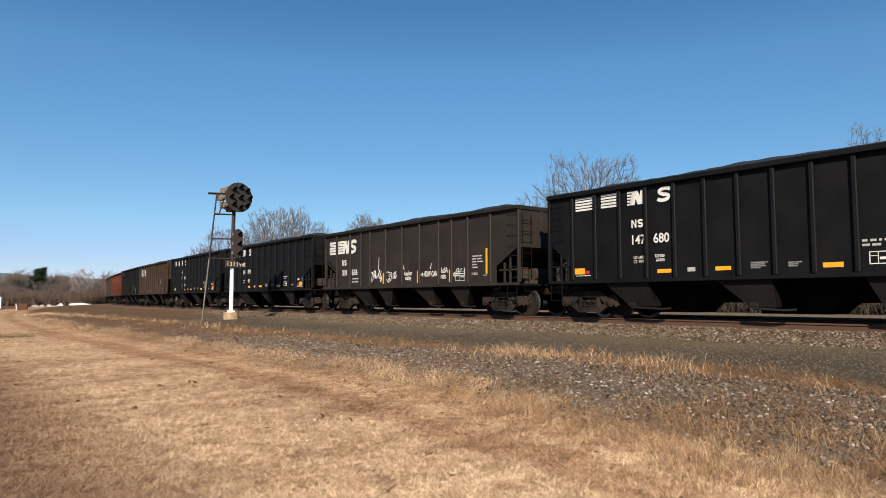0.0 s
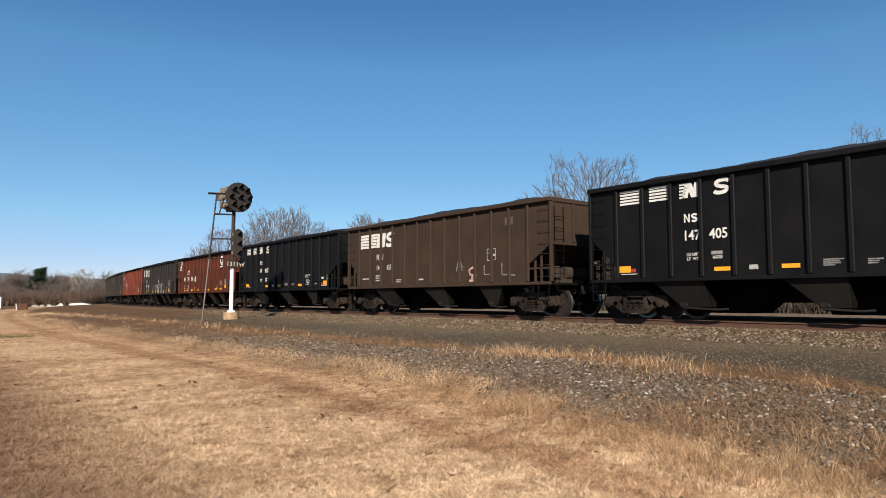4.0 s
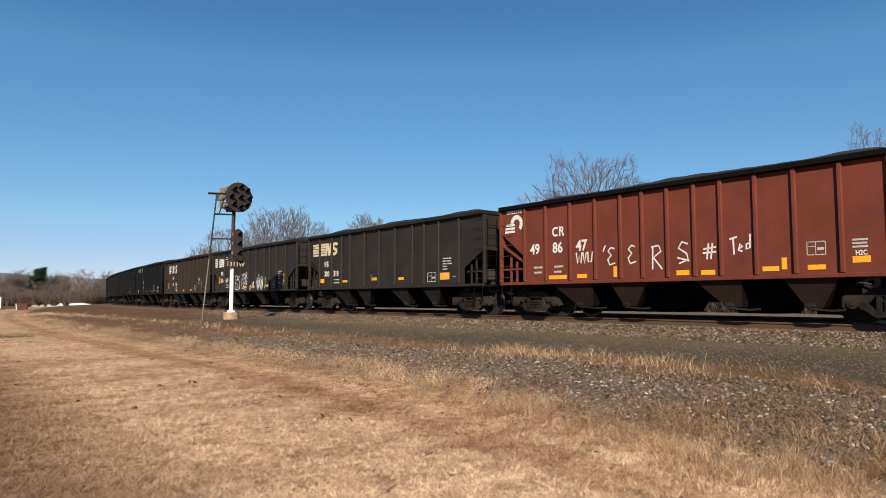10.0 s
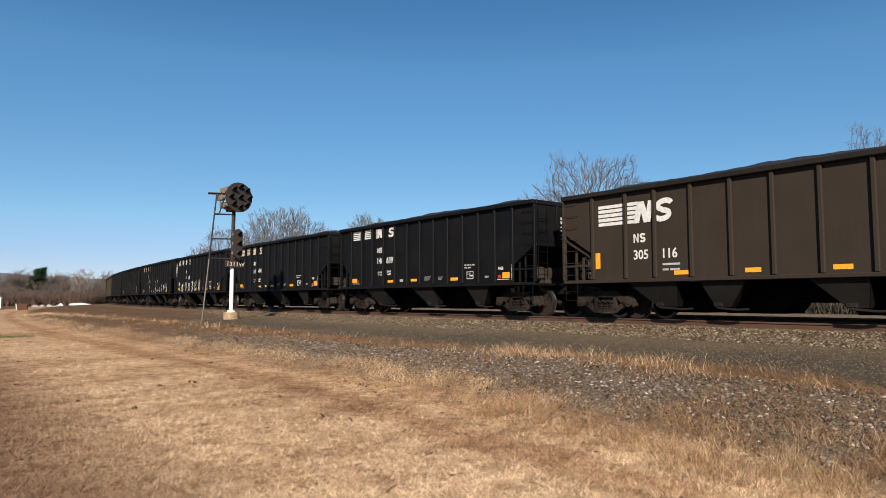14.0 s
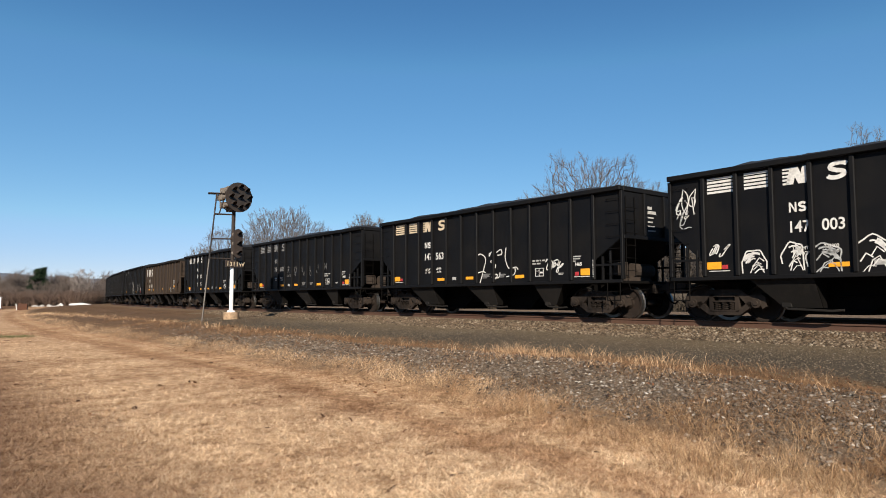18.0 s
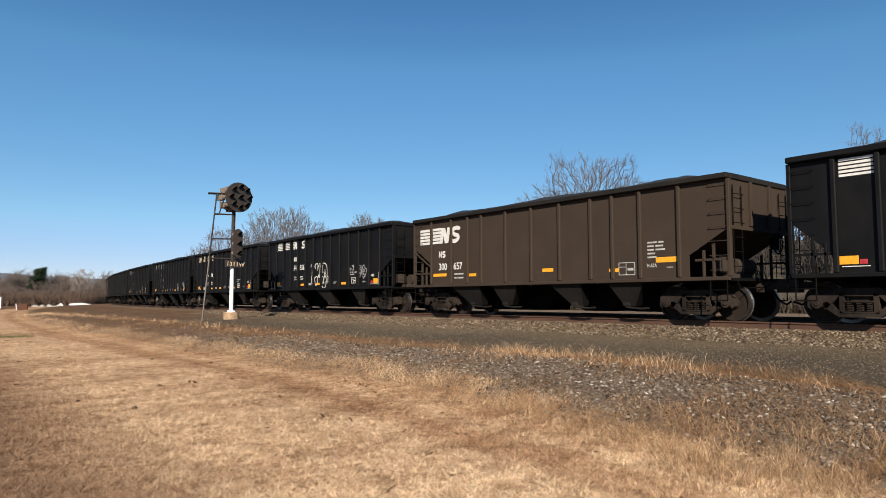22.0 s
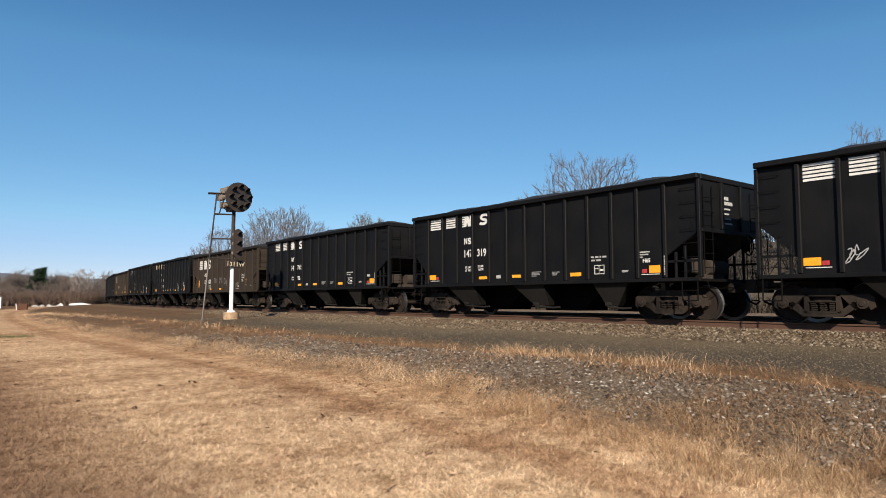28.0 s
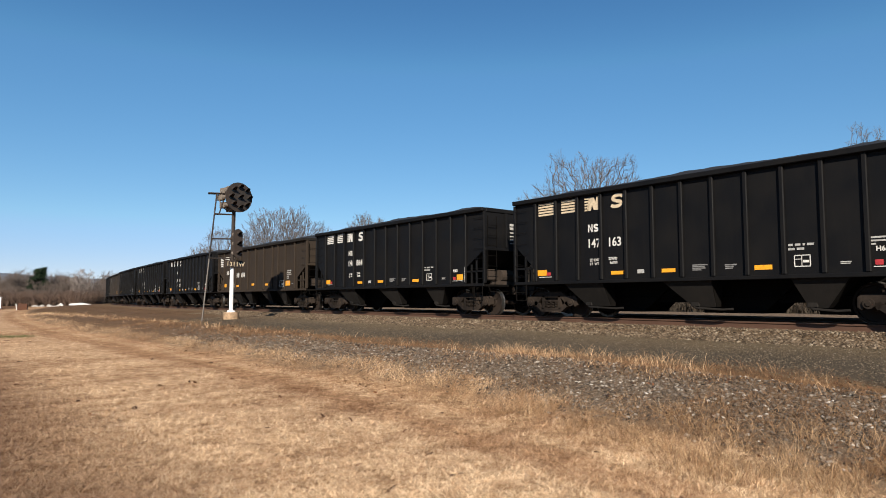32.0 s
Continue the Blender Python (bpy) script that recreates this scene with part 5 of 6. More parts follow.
def build_signal():
    """Signal space: +X faces the trains that come from the near end."""
    sig = tagged(new("railway_signal", None), "position-light railway signal with round dark head on silver mast", "railway signal")
    bm = bmesh.new()
    cyl(bm, (0, 0, -0.35), (0, 0, 0.42), 0.36, 0.33, 14)
    part("foundation", bm, CONCRETE, sig, "round stained concrete foundation")
    bm = bmesh.new()
    cyl(bm, (0, 0, 0.40), (0, 0, 0.50), 0.20, 0.15, 12)
    cyl(bm, (0, 0, 0.45), (0, 0, 2.46), 0.085, seg=14)
    part("mast", bm, SILVER, sig, "silver painted lower mast")
    bm = bmesh.new()
    cyl(bm, (0, 0, 2.46), (0, 0, 5.45), 0.075, 0.065, 12)
    part("upper_mast", bm, IRON, sig)
    hz, hr = 5.52, 0.665
    bm = bmesh.new()
    cyl(bm, (0.40, 0, hz), (0.45, 0, hz), hr, seg=40)
    cyl(bm, (-0.35, 0, hz), (0.40, 0, hz), 0.12, seg=10)
    head = part("disc", bm, IRON, sig, "round dark steel backing disc")
    spots = [(0, 0)] + [(0.46 * math.cos(a), 0.46 * math.sin(a)) for a in [math.radians(k * 45) for k in range(8)]]
    for y, z in spots:
        bm = bmesh.new()
        seg, ri, ro, ln, xf = 12, 0.085, 0.095, 0.30, 0.45
        for k in range(seg):
            a0, a1 = math.radians(-20 + 220 * k / seg), math.radians(-20 + 220 * (k + 1) / seg)
            l0, l1 = xf + ln * (0.55 + 0.45 * math.sin(max(0, a0))), xf + ln * (0.55 + 0.45 * math.sin(max(0, a1)))
            for r, quad in ((ro, ((a0, xf), (a1, xf), (a1, l1), (a0, l0))), (ri, ((a1, xf), (a0, xf), (a0, l0), (a1, l1)))):
                bm.faces.new([bm.verts.new((px, y + r * math.cos(a), hz + z + r * math.sin(a))) for a, px in quad])
        part("lamp_hood", bm, IRON, head)
        bm = bmesh.new()
        cyl(bm, (xf + 0.001, y, hz + z), (xf + 0.015, y, hz + z), 0.08, seg=14)
        part("lens", bm, GLASS_DARK, head)
        bm = bmesh.new()
        cyl(bm, (-0.12, y, hz + z), (0.40, y, hz + z), 0.10, 0.10, 10)
        box(bm, -0.46, -0.10, y - 0.11, y + 0.11, hz + z - 0.13, hz + z + 0.13, 0.03)
        part("lamp_casing", bm, LAMPBOX, head, "grey-brown lamp casing")
    bm = bmesh.new()
    ring = [(-0.28, 0.54 * math.cos(a), hz + 0.54 * math.sin(a)) for a in [i * math.pi / 12 for i in range(25)]]
    tube(bm, ring, 0.03, 6)
    for a in (0, 1, 2, 3):
        w = a * math.pi / 4
        tube(bm, [(-0.28, -0.54 * math.cos(w), hz - 0.54 * math.sin(w)), (-0.28, 0.54 * math.cos(w), hz + 0.54 * math.sin(w))], 0.025, 6)
    part("lamp_spider", bm, LAMPBOX, head)
    # lower three-lamp head
    bm = bmesh.new()
    pts = [(0.22 * math.cos(a), 0.42 + 0.22 * math.sin(a)) for a in [math.radians(k * 15) for k in range(13)]] + [(0.22 * math.cos(a), -0.42 + 0.22 * math.sin(a)) for a in [math.radians(180 + k * 15) for k in range(13)]]
    lz = 3.46
    a_ = [bm.verts.new((0.40, y, lz + z)) for y, z in pts]
    b_ = [bm.verts.new((0.45, y, lz + z)) for y, z in pts]
    bm.faces.new(a_), bm.faces.new(b_[::-1])
    for i in range(len(pts)):
        j = (i + 1) % len(pts)
        bm.faces.new((a_[i], a_[j], b_[j], b_[i]))
    box(bm, 0.05, 0.41, -0.05, 0.05, lz - 0.3, lz + 0.3)
    low = part("lower_head", bm, IRON, sig, "upright dark three-lamp backing plate")
    for z in (-0.42, 0.0, 0.42):
        bm = bmesh.new()
        for k in range(12):
            a0, a1 = math.radians(-20 + 220 * k / 12), math.radians(-20 + 220 * (k + 1) / 12)
            q = []
            for a, x in ((a0, 0.45), (a1, 0.45), (a1, 0.60 + 0.12 * math.sin(a1)), (a0, 0.60 + 0.12 * math.sin(a0))):
                q.append(bm.verts.new((x, 0.09 * math.cos(a), lz + z + 0.09 * math.sin(a))))
            bm.faces.new(q)
        part("lamp_hood", bm, IRON, low)
        bm = bmesh.new()
        cyl(bm, (0.451, 0, lz + z), (0.46, 0, lz + z), 0.075, seg=14)
        part("lens", bm, GLASS_DARK, low)
        bm = bmesh.new()
        cyl(bm, (0.05, 0, lz + z), (0.40, 0, lz + z), 0.085, 0.095, 10)
        part("lamp_casing", bm, LAMPBOX, low)
    # number plate
    bm = bmesh.new()
    box(bm, 0.13, 0.16, -0.44, 0.44, 2.40, 2.72, 0.01)
    plate = part("number_plate", bm, IRON, sig, "dark plate with white figures")
    for i, ch in enumerate("1311W"):
        me = text_mesh(ch, 0.27, CREAM, 0.004)
        part("figure", me, CREAM, plate, "", Matrix.Translation((0.164, -0.38 + 0.155 * i, 2.46)) @ Matrix.Rotation(radians(90), 4, "Z") @ Matrix.Rotation(radians(90), 4, "X"))
    bm = bmesh.new()
    cyl(bm, (0, 0.10, 5.0), (0, 0.10, 2.8), 0.02, seg=6)
    part("cable_conduit", bm, GREYIRON, sig)
    # ladder beside the mast, with stays and a small top platform
    foot, peak = Vector((-0.64, -1.04, -0.15)), Vector((-0.38, -0.62, 5.66))
    side = Vector((0.85, -0.52, 0)) * 0.17

    def rung_at(z):
        return foot + (peak - foot) * ((z - foot.z) / (peak.z - foot.z))

    for a, b, mat_, nm in ((foot, rung_at(2.75), GREYIRON, "lower_ladder"), (rung_at(2.75), peak, IRON, "upper_ladder")):
        bm = bmesh.new()
        for k in (-1, 1):
            cyl(bm, a + side * k, b + side * k, 0.028, seg=6)
        z = a.z + 0.3
        while z < b.z:
            cyl(bm, rung_at(z) - side, rung_at(z) + side, 0.012, seg=5)
            z += 0.3
        part(nm, bm, mat_, sig, "steel access ladder")
    for z in (4.78, 3.68, 2.80):
        bm = bmesh.new()
        for k in (-1, 1):
            cyl(bm, rung_at(z) + side * k, Vector((0, 0, z)) + side * k * 0.3, 0.024, seg=6)
        part("ladder_stay", bm, IRON, sig)
    bm = bmesh.new()
    for k in range(5):
        cyl(bm, Vector((-0.56, -0.92, 5.70)) + side * (k - 2) * 0.6, Vector((-0.18, -0.30, 5.70)) + side * (k - 2) * 0.6, 0.02, seg=6)
    for u in (0.0, 1.0):
        c_ = Vector((-0.56, -0.92, 5.70)).lerp(Vector((-0.18, -0.30, 5.70)), u)
        cyl(bm, c_ - side * 1.2, c_ + side * 1.2, 0.022, seg=6)
    for k in (-1, 1):
        cyl(bm, Vector((-0.18, -0.30, 5.70)) + side * k, Vector((-0.32, -0.52, 4.78)) + side * k, 0.022, seg=6)
    part("platform", bm, IRON, sig)
    sig.matrix_basis = Matrix.Translation(SIG) @ pose(0, 0, 0, 0, 0, SRZ)
    return sig


build_signal()

# ---- trees ----
BARK = plain("grey_bark", (0.115, 0.098, 0.086), 0.95, 0, 0.3, 5)
TWIG = plain("brown_grey_twigs", (0.108, 0.092, 0.082), 0.95, 0, 0.25, 3)
# far woods: lighter, more even browns with distance haze mixed into the colour
WOODS = island_mat("winter_woods", [(0.0, (0.100, 0.078, 0.067)), (0.5, (0.135, 0.108, 0.094)), (1.0, (0.18, 0.150, 0.132))], 0.95, 3)
NEEDLES = island_mat("dark_conifer_needles", [(0.0, (0.012, 0.024, 0.013)), (1.0, (0.034, 0.052, 0.028))], 0.9, 10)


def grow(rng, base, tall, spread, levels, forks, up=0.35, thick=0.02, lean=(0, 0)):
    """Segments (p0, p1, r0, r1) of a bare tree, trunk first."""
    segs = []

    def limb(p, d, ln, r, lev):
        steps = 3 if lev < 2 else 2
        for k in range(steps):
            d = (d + Vector((rng.uniform(-1, 1), rng.uniform(-1, 1), rng.uniform(-0.5, 1) * up)) * (0.16 + 0.05 * lev)).normalized()
            q = p + d * (ln / steps)
            r2 = max(r * 0.8, 0.006)
            segs.append((p, q, r, r2, lev))
            p, r = q, r2
            if lev < levels and (k > 0 or lev > 0):
                for _ in range(forks if lev < 3 else 2):
                    side = Vector((rng.uniform(-1, 1), rng.uniform(-1, 1), rng.uniform(-0.15, 0.9)))
                    nd = (d * (1.0 - spread) + side.normalized() * spread).normalized()
                    limb(p, nd, ln * rng.uniform(0.52, 0.78), r * 0.62, lev + 1)

    limb(Vector(base), Vector((lean[0], lean[1], 1)), tall * 0.42, tall * thick, 0)
    return segs


def seg_arrays(segs, seg=3):
    n = len(segs)
    p0 = np.array([s[0].to_tuple() for s in segs])
    p1 = np.array([s[1].to_tuple() for s in segs])
    r0 = np.array([s[2] for s in segs])[:, None]
    r1 = np.array([s[3] for s in segs])[:, None]
    d = p1 - p0
    d /= np.linalg.norm(d, axis=1)[:, None] + 1e-9
    ref = np.where(np.abs(d[:, 2:3]) > 0.9, np.array([[1.0, 0, 0]]), np.array([[0, 0, 1.0]]))
    u = np.cross(d, ref)
    u /= np.linalg.norm(u, axis=1)[:, None] + 1e-9
    v = np.cross(d, u)
    vs = []
    for ring, (p, r) in enumerate(((p0, r0), (p1, r1))):
        for k in range(seg):
            a = 2 * math.pi * k / seg
            vs.append(p + r * (u * math.cos(a) + v * math.sin(a)))
    verts = np.stack(vs, 1).reshape(-1, 3)
    base = np.arange(n)[:, None] * (2 * seg)
    faces = np.concatenate([np.stack([base[:, 0] + k, base[:, 0] + (k + 1) % seg, base[:, 0] + seg + (k + 1) % seg, base[:, 0] + seg + k], 1) for k in range(seg)])
    return verts, faces


def crown_nodes(rng, tall, rx, base, n, ry=None, flat_top=0.0):
    """Points inside an uneven crown, nearest to the fork first."""
    out = []
    cz, rz = (tall + base) / 2, (tall - base) / 2
    while len(out) < n:
        p = Vector((rng.uniform(-1, 1), rng.uniform(-1, 1), rng.uniform(-1, 1)))
        if p.length > 1 or p.length < 0.15:
            continue
        d = p.normalized()
        lim = 0.80 + 0.28 * noise.noise(d * 2.1 + Vector((tall, rx, 0)))
        if p.length > lim or rng.random() > 0.35 + 0.65 * p.length:
            continue
        out.append(Vector((p.x * rx, p.y * (ry or rx), cz + p.z * rz)))
    return out


def bare_tree(seed, x, y, tall, rx, base, n, label, bias=0.35, thick=1.0, twigs=3, twig_len=0.5):
    """Trunk and limbs reach every point of the crown by the shortest balanced way; fine twigs sit on the ends."""
    rng = random.Random(seed)
    z = float(height(np.array([x]), np.array([y]))[0]) - 0.1
    tall = tall - max(0.0, z + 0.4)
    pts = [Vector((0, 0, 0)), Vector((0.05, 0, base * 0.5)), Vector((0.0, 0.1, base * 0.95))]
    parent, dist = [-1, 0, 1], [0.0, base * 0.5, base * 0.95]
    fork = pts[-1]
    arr, way_len, cnt = np.zeros((n + 3, 3)), np.zeros(n + 3), 3
    arr[:3], way_len[:3] = [tuple(q) for q in pts], dist
    for p in sorted(crown_nodes(rng, tall, rx, base * 0.8, n), key=lambda q: (q - fork).length):
        dv = arr[1:cnt] - (p.x, p.y, p.z)
        c = np.sqrt((dv * dv).sum(1)) + bias * way_len[1:cnt] + 0.6 * (dv[:, 2] > 0.3)
        k = int(np.argmin(c)) + 1
        arr[cnt], way_len[cnt] = (p.x, p.y, p.z), dist[k] + (p - pts[k]).length
        cnt += 1
        parent.append(k)
        dist.append(dist[k] + (p - pts[k]).length)
        pts.append(p)
    load = [1.0] * len(pts)
    for i in range(len(pts) - 1, 0, -1):
        load[parent[i]] += load[i]
    rad = [0.013 * thick * (v ** 0.44) for v in load]
    big, fine = [], []
    floor = 0.003 + 0.00009 * y
    for i in range(1, len(pts)):
        a, b = pts[parent[i]], pts[i]
        mid = (a + b) / 2 + Vector((rng.uniform(-1, 1), rng.uniform(-1, 1), rng.uniform(-0.3, 0.8))) * 0.10 * (b - a).length
        bag = big if load[i] > n * 0.06 else fine
        r0, r1 = max(min(rad[parent[i]], rad[i] * 1.35), floor), max(rad[i], floor)
        bag.append((a, mid, r0, (r0 + r1) / 2))
        bag.append((mid, b, (r0 + r1) / 2, r1))
        if load[i] < 4:
            way = ((b - a).normalized() + (b - Vector((0, 0, base))).normalized() * 0.7).normalized()
            for _ in range(twigs):
                d = (way + Vector((rng.uniform(-1, 1), rng.uniform(-1, 1), rng.uniform(-0.6, 0.9))) * 0.50).normalized()
                e = b + d * twig_len * rng.uniform(0.4, 1.2)
                fine.append((b, e, floor * 0.9, floor * 0.6))
                d2 = (d + Vector((rng.uniform(-1, 1), rng.uniform(-1, 1), rng.uniform(-0.4, 0.8))) * 0.7).normalized()
                fine.append(((b + e) / 2, (b + e) / 2 + d2 * twig_len * 0.6, floor * 0.8, floor * 0.5))
    tree = tagged(new("bare_tree", None), label, "tree")
    tree.location = (x, y, z)
    v, f = seg_arrays(big, 6)
    part("trunk", arrays("trunk", v, f, BARK), BARK, tree)
    v, f = seg_arrays(fine, 3)
    part("crown", arrays("crown", v, f, TWIG), TWIG, tree, "bare winter twigs")
    return tree


# across the tracks
bare_tree(21, -25.8, 110, 17.2, 8.7, 2.0, 1900, "large rounded leafless tree behind the tracks", 0.9, 1.2, 4, 0.85)
bare_tree(22, -36.2, 112, 13.8, 5.0, 3.0, 700, "leafless tree behind the tracks", 0.7, 1.1, 4, 0.8)
bare_tree(23, -41.0, 116, 11.0, 4.6, 2.5, 500, "small leafless tree behind the tracks", 0.7, 1.1, 4, 0.8)
bare_tree(24, -12.4, 112, 15.4, 5.0, 3.5, 700, "leafless tree just above the train", 0.7, 1.1, 4, 0.8)
bare_tree(25, 13.4, 60, 14.6, 6.2, 3.0, 860, "leafless tree with open crooked crown", 0.62, 1.15, 4, 0.75)
bare_tree(26, 9.8, 62, 11.6, 3.8, 3.0, 220, "low leafless tree behind the tracks", 0.7, 1.0, 4, 0.6)
bare_tree(29, 18.8, 61, 11.7, 2.0, 4.0, 160, "low leafless tree behind the tracks", 0.8, 1.0, 4, 0.6)
bare_tree(27, 38.8, 61, 17.6, 2.2, 5.0, 170, "tall slim leafless tree behind the tracks", 0.8, 1.0, 4, 0.6)
bare_tree(28, 41.2, 61, 13.6, 2.4, 4.0, 160, "leafless tree behind the tracks", 0.8, 1.0, 4, 0.6)


# ---- far woods, hill and houses across the lawn ----
def woods(name, places, lo, hi, seed, label):
    rng = random.Random(seed)
    segs = []
    for x, y in places:
        t = rng.uniform(lo, hi)
        one = grow(rng, (0, 0, 0), t, 0.6, 3, 3, 0.4, 0.014)
        top = max(s[1].z for s in one)
        k = t / top
        z = float(height(np.array([x]), np.array([y]))[0]) - 0.3
        off = Vector((x, y, z))
        segs += [(off + a * k, off + b * k, max(r * 0.7, 0.03), max(q * 0.7, 0.03)) for a, b, r, q, lv in one]
    v, f = seg_arrays(segs, 3)
    return tagged(new(name, arrays(name, v, f, WOODS)), label, "woods", kind="stuff")


rw = random.Random(5)
def clear_of_line(places, lo, hi):
    """Places whose distance band lies between lo and hi, so that nothing stands on the tracks."""
    a = np.array(places)
    _, p = track_coords(a[:, 0], a[:, 1])
    return [q for q, v in zip(places, p) if lo < v < hi]


woods("far_woods", clear_of_line([(rw.uniform(-190, -92), rw.uniform(172, 215)) for _ in range(170)], -999, 11), 7.4, 10.6, 6, "grey-brown leafless woods along the far edge of the field")
woods("trackside_woods", clear_of_line([(rw.uniform(-95, 150), rw.uniform(150, 215)) for _ in range(60)], 36, 999), 5, 7, 7, "low leafless woods beyond the railway")


# ---- grass, weeds and stones ----
def straw_mat(name, stops):
    """Dry blades: piece by piece colour, broad patches, browner in the wheel rut and the worn corner."""
    m, nt, b = base_mat(name)
    g = nt.nodes.new("ShaderNodeNewGeometry")
    tc = nt.nodes.new("ShaderNodeTexCoord")
    c = ramp(nt, g.outputs["Random Per Island"], stops)
    c = mixc(nt, c, lawn_wear(nt, tc.outputs["Object"]), 1.0, "MULTIPLY")
    nt.links.new(c, b.inputs["Base Color"])
    b.inputs["Roughness"].default_value = 0.85
    b.inputs["Specular IOR Level"].default_value = 0.1
    return m


STRAW = straw_mat("straw_blades", [(0.0, (0.78, 0.62, 0.43)), (0.50, (0.69, 0.50, 0.325)), (0.82, (0.46, 0.31, 0.19)), (1.0, (0.23, 0.14, 0.083))])
TALL = straw_mat("tall_dry_stalks", [(0.0, (0.55, 0.405, 0.255)), (0.45, (0.38, 0.25, 0.145)), (0.72, (0.21, 0.122, 0.067)), (1.0, (0.09, 0.052, 0.031))])
RUSSET = straw_mat("russet_weeds", [(0.0, (0.34, 0.235, 0.145)), (0.5, (0.21, 0.132, 0.080)), (1.0, (0.11, 0.066, 0.042))])
STONES = island_mat("pale_verge_stones", [(0.0, (0.046, 0.035, 0.027)), (0.5, (0.130, 0.101, 0.077)), (0.84, (0.20, 0.163, 0.129)), (0.95, (0.32, 0.278, 0.233)), (1.0, (0.50, 0.46, 0.405))], 0.85, 40)
BALLAST = island_mat("tan_ballast_stones", [(0.0, (0.042, 0.030, 0.020)), (0.5, (0.122, 0.088, 0.058)), (0.88, (0.20, 0.150, 0.103)), (1.0, (0.30, 0.245, 0.18))], 0.9, 50)
GRIT = island_mat("grey_gravel_stones", [(0.0, (0.050, 0.038, 0.026)), (0.5, (0.128, 0.099, 0.067)), (0.9, (0.182, 0.144, 0.102)), (1.0, (0.22, 0.19, 0.147))], 0.9, 50)
DEADWEED = straw_mat("grey_dead_weeds", [(0.0, (0.20, 0.145, 0.10)), (0.5, (0.13, 0.088, 0.060)), (1.0, (0.075, 0.050, 0.036))])
rs = np.random.RandomState(11)


def in_view(n, z0, z1, power=1.0, half=0.70):
    """Places on the ground in front of the camera, thinning out with distance."""
    u = rs.rand(n)
    k = power
    z = (z0 ** (1 - k) + u * (z1 ** (1 - k) - z0 ** (1 - k))) ** (1 / (1 - k)) if abs(k - 1) > 1e-3 else z0 * (z1 / z0) ** u
    x = z * (rs.rand(n) * 2 - 1) * half
    return x, z


def blades(name, x, y, lo, hi, width, lean, material, label, bend=0.5, simple=False, tuft=0.0, slim=9.0):
    n = len(x)
    z = height(x, y) - 0.01
    h = lo + (hi - lo) * rs.rand(n) ** 1.6
    a = rs.rand(n) * 2 * np.pi
    if tuft:
        a = 3.0 * np.pi * (np.sin(x * 7.3 + 2.1 * np.sin(y * 5.9)) + np.sin(y * 8.1 + 1.8 * np.sin(x * 6.7))) / 2 + rs.randn(n) * tuft
    ln = lean * (0.4 + rs.rand(n))
    dx, dy = np.cos(a) * ln * h, np.sin(a) * ln * h
    w = width * (0.6 + 0.8 * rs.rand(n)) * np.maximum(1.0, np.hypot(x, y) / slim)
    wa = rs.rand(n) * np.pi
    wx, wy = np.cos(wa) * w / 2, np.sin(wa) * w / 2
    p = np.stack([np.column_stack([x - wx, y - wy, z]), np.column_stack([x + wx, y + wy, z]),
                  np.column_stack([x + dx * bend + wx * 0.8, y + dy * bend + wy * 0.8, z + h * 0.62]), np.column_stack([x + dx * bend - wx * 0.8, y + dy * bend - wy * 0.8, z + h * 0.62]),
                  np.column_stack([x + dx * 1.5, y + dy * 1.5, z + h * np.where(ln > 1.2, 0.75, 1.0)])], 1).reshape(-1, 3)
    b = np.arange(n) * 5
    f = np.concatenate([np.column_stack([b, b + 1, b + 2]), np.column_stack([b, b + 2, b + 3]), np.column_stack([b + 3, b + 2, b + 4])])
    if simple:
        p = p.reshape(-1, 5, 3)[:, (0, 1, 4)].reshape(-1, 3)
        f = np.arange(len(p)).reshape(-1, 3)
    me = arrays(name, p, f, material)
    pp = band_of(p[:, 0], p[:, 1])
    me.attributes.new("band", "FLOAT", "POINT").data.foreach_set("value", np.clip(pp / 40, 0, 1).astype(np.float32))
    return tagged(new(name, me), label, "grass", kind="stuff")


def clumpy(x, y, scale, cut):
    """Keep places where a soft random field is high."""
    v = np.array([noise.noise((a * scale, b * scale, 3.7)) for a, b in zip(x, y)])
    return v + rs.rand(len(x)) * 0.5 - 0.25 > cut


x, y = in_view(560000, 3.6, 60, 1.65)
p = band_of(x, y)
keep = p < 6.30 + 0.3 * np.sin(x * 1.3) + np.clip((y - 12) * 0.03, 0, 0.6) + rs.randn(len(x)) * 0.3
x, y = x[keep], y[keep]
fore = y < 12
blades("lawn_grass", x[fore], y[fore], 0.012, 0.060, 0.0042, 1.5, STRAW, "matted dry straw-coloured winter lawn", tuft=1.3)
blades("distant_lawn_grass", x[~fore], y[~fore], 0.015, 0.065, 0.0058, 1.5, STRAW, "matted dry straw-coloured winter lawn", simple=True, tuft=1.5)
x, y = -18.0 + 1.6 * rs.randn(900) * 0.35, 28.0 + rs.randn(900) * 0.35
GREENBLADE = island_mat("green_blades", [(0.0, (0.10, 0.11, 0.045)), (1.0, (0.20, 0.17, 0.08))], 0.85)
blades("green_grass", x, y, 0.03, 0.09, 0.008, 1.0, GREENBLADE, "small patch of green grass in the dry lawn", simple=True)
x, y = in_view(330000, 4.2, 60, 1.25)
p = band_of(x, y)
sv, _ = track_coords(x, y)
keep = (np.abs(p - 6.15) < 0.35 + rs.rand(len(x)) * 0.5 + 0.5 * np.clip((7 - sv) / 4, 0, 1)) & clumpy(x, y, 2.2, 0.02)
blades("verge_grass", x[keep], y[keep], 0.04, 0.22, 0.0028, 0.9, TALL, "tall pale dry grass along the stony verge", slim=15.0)
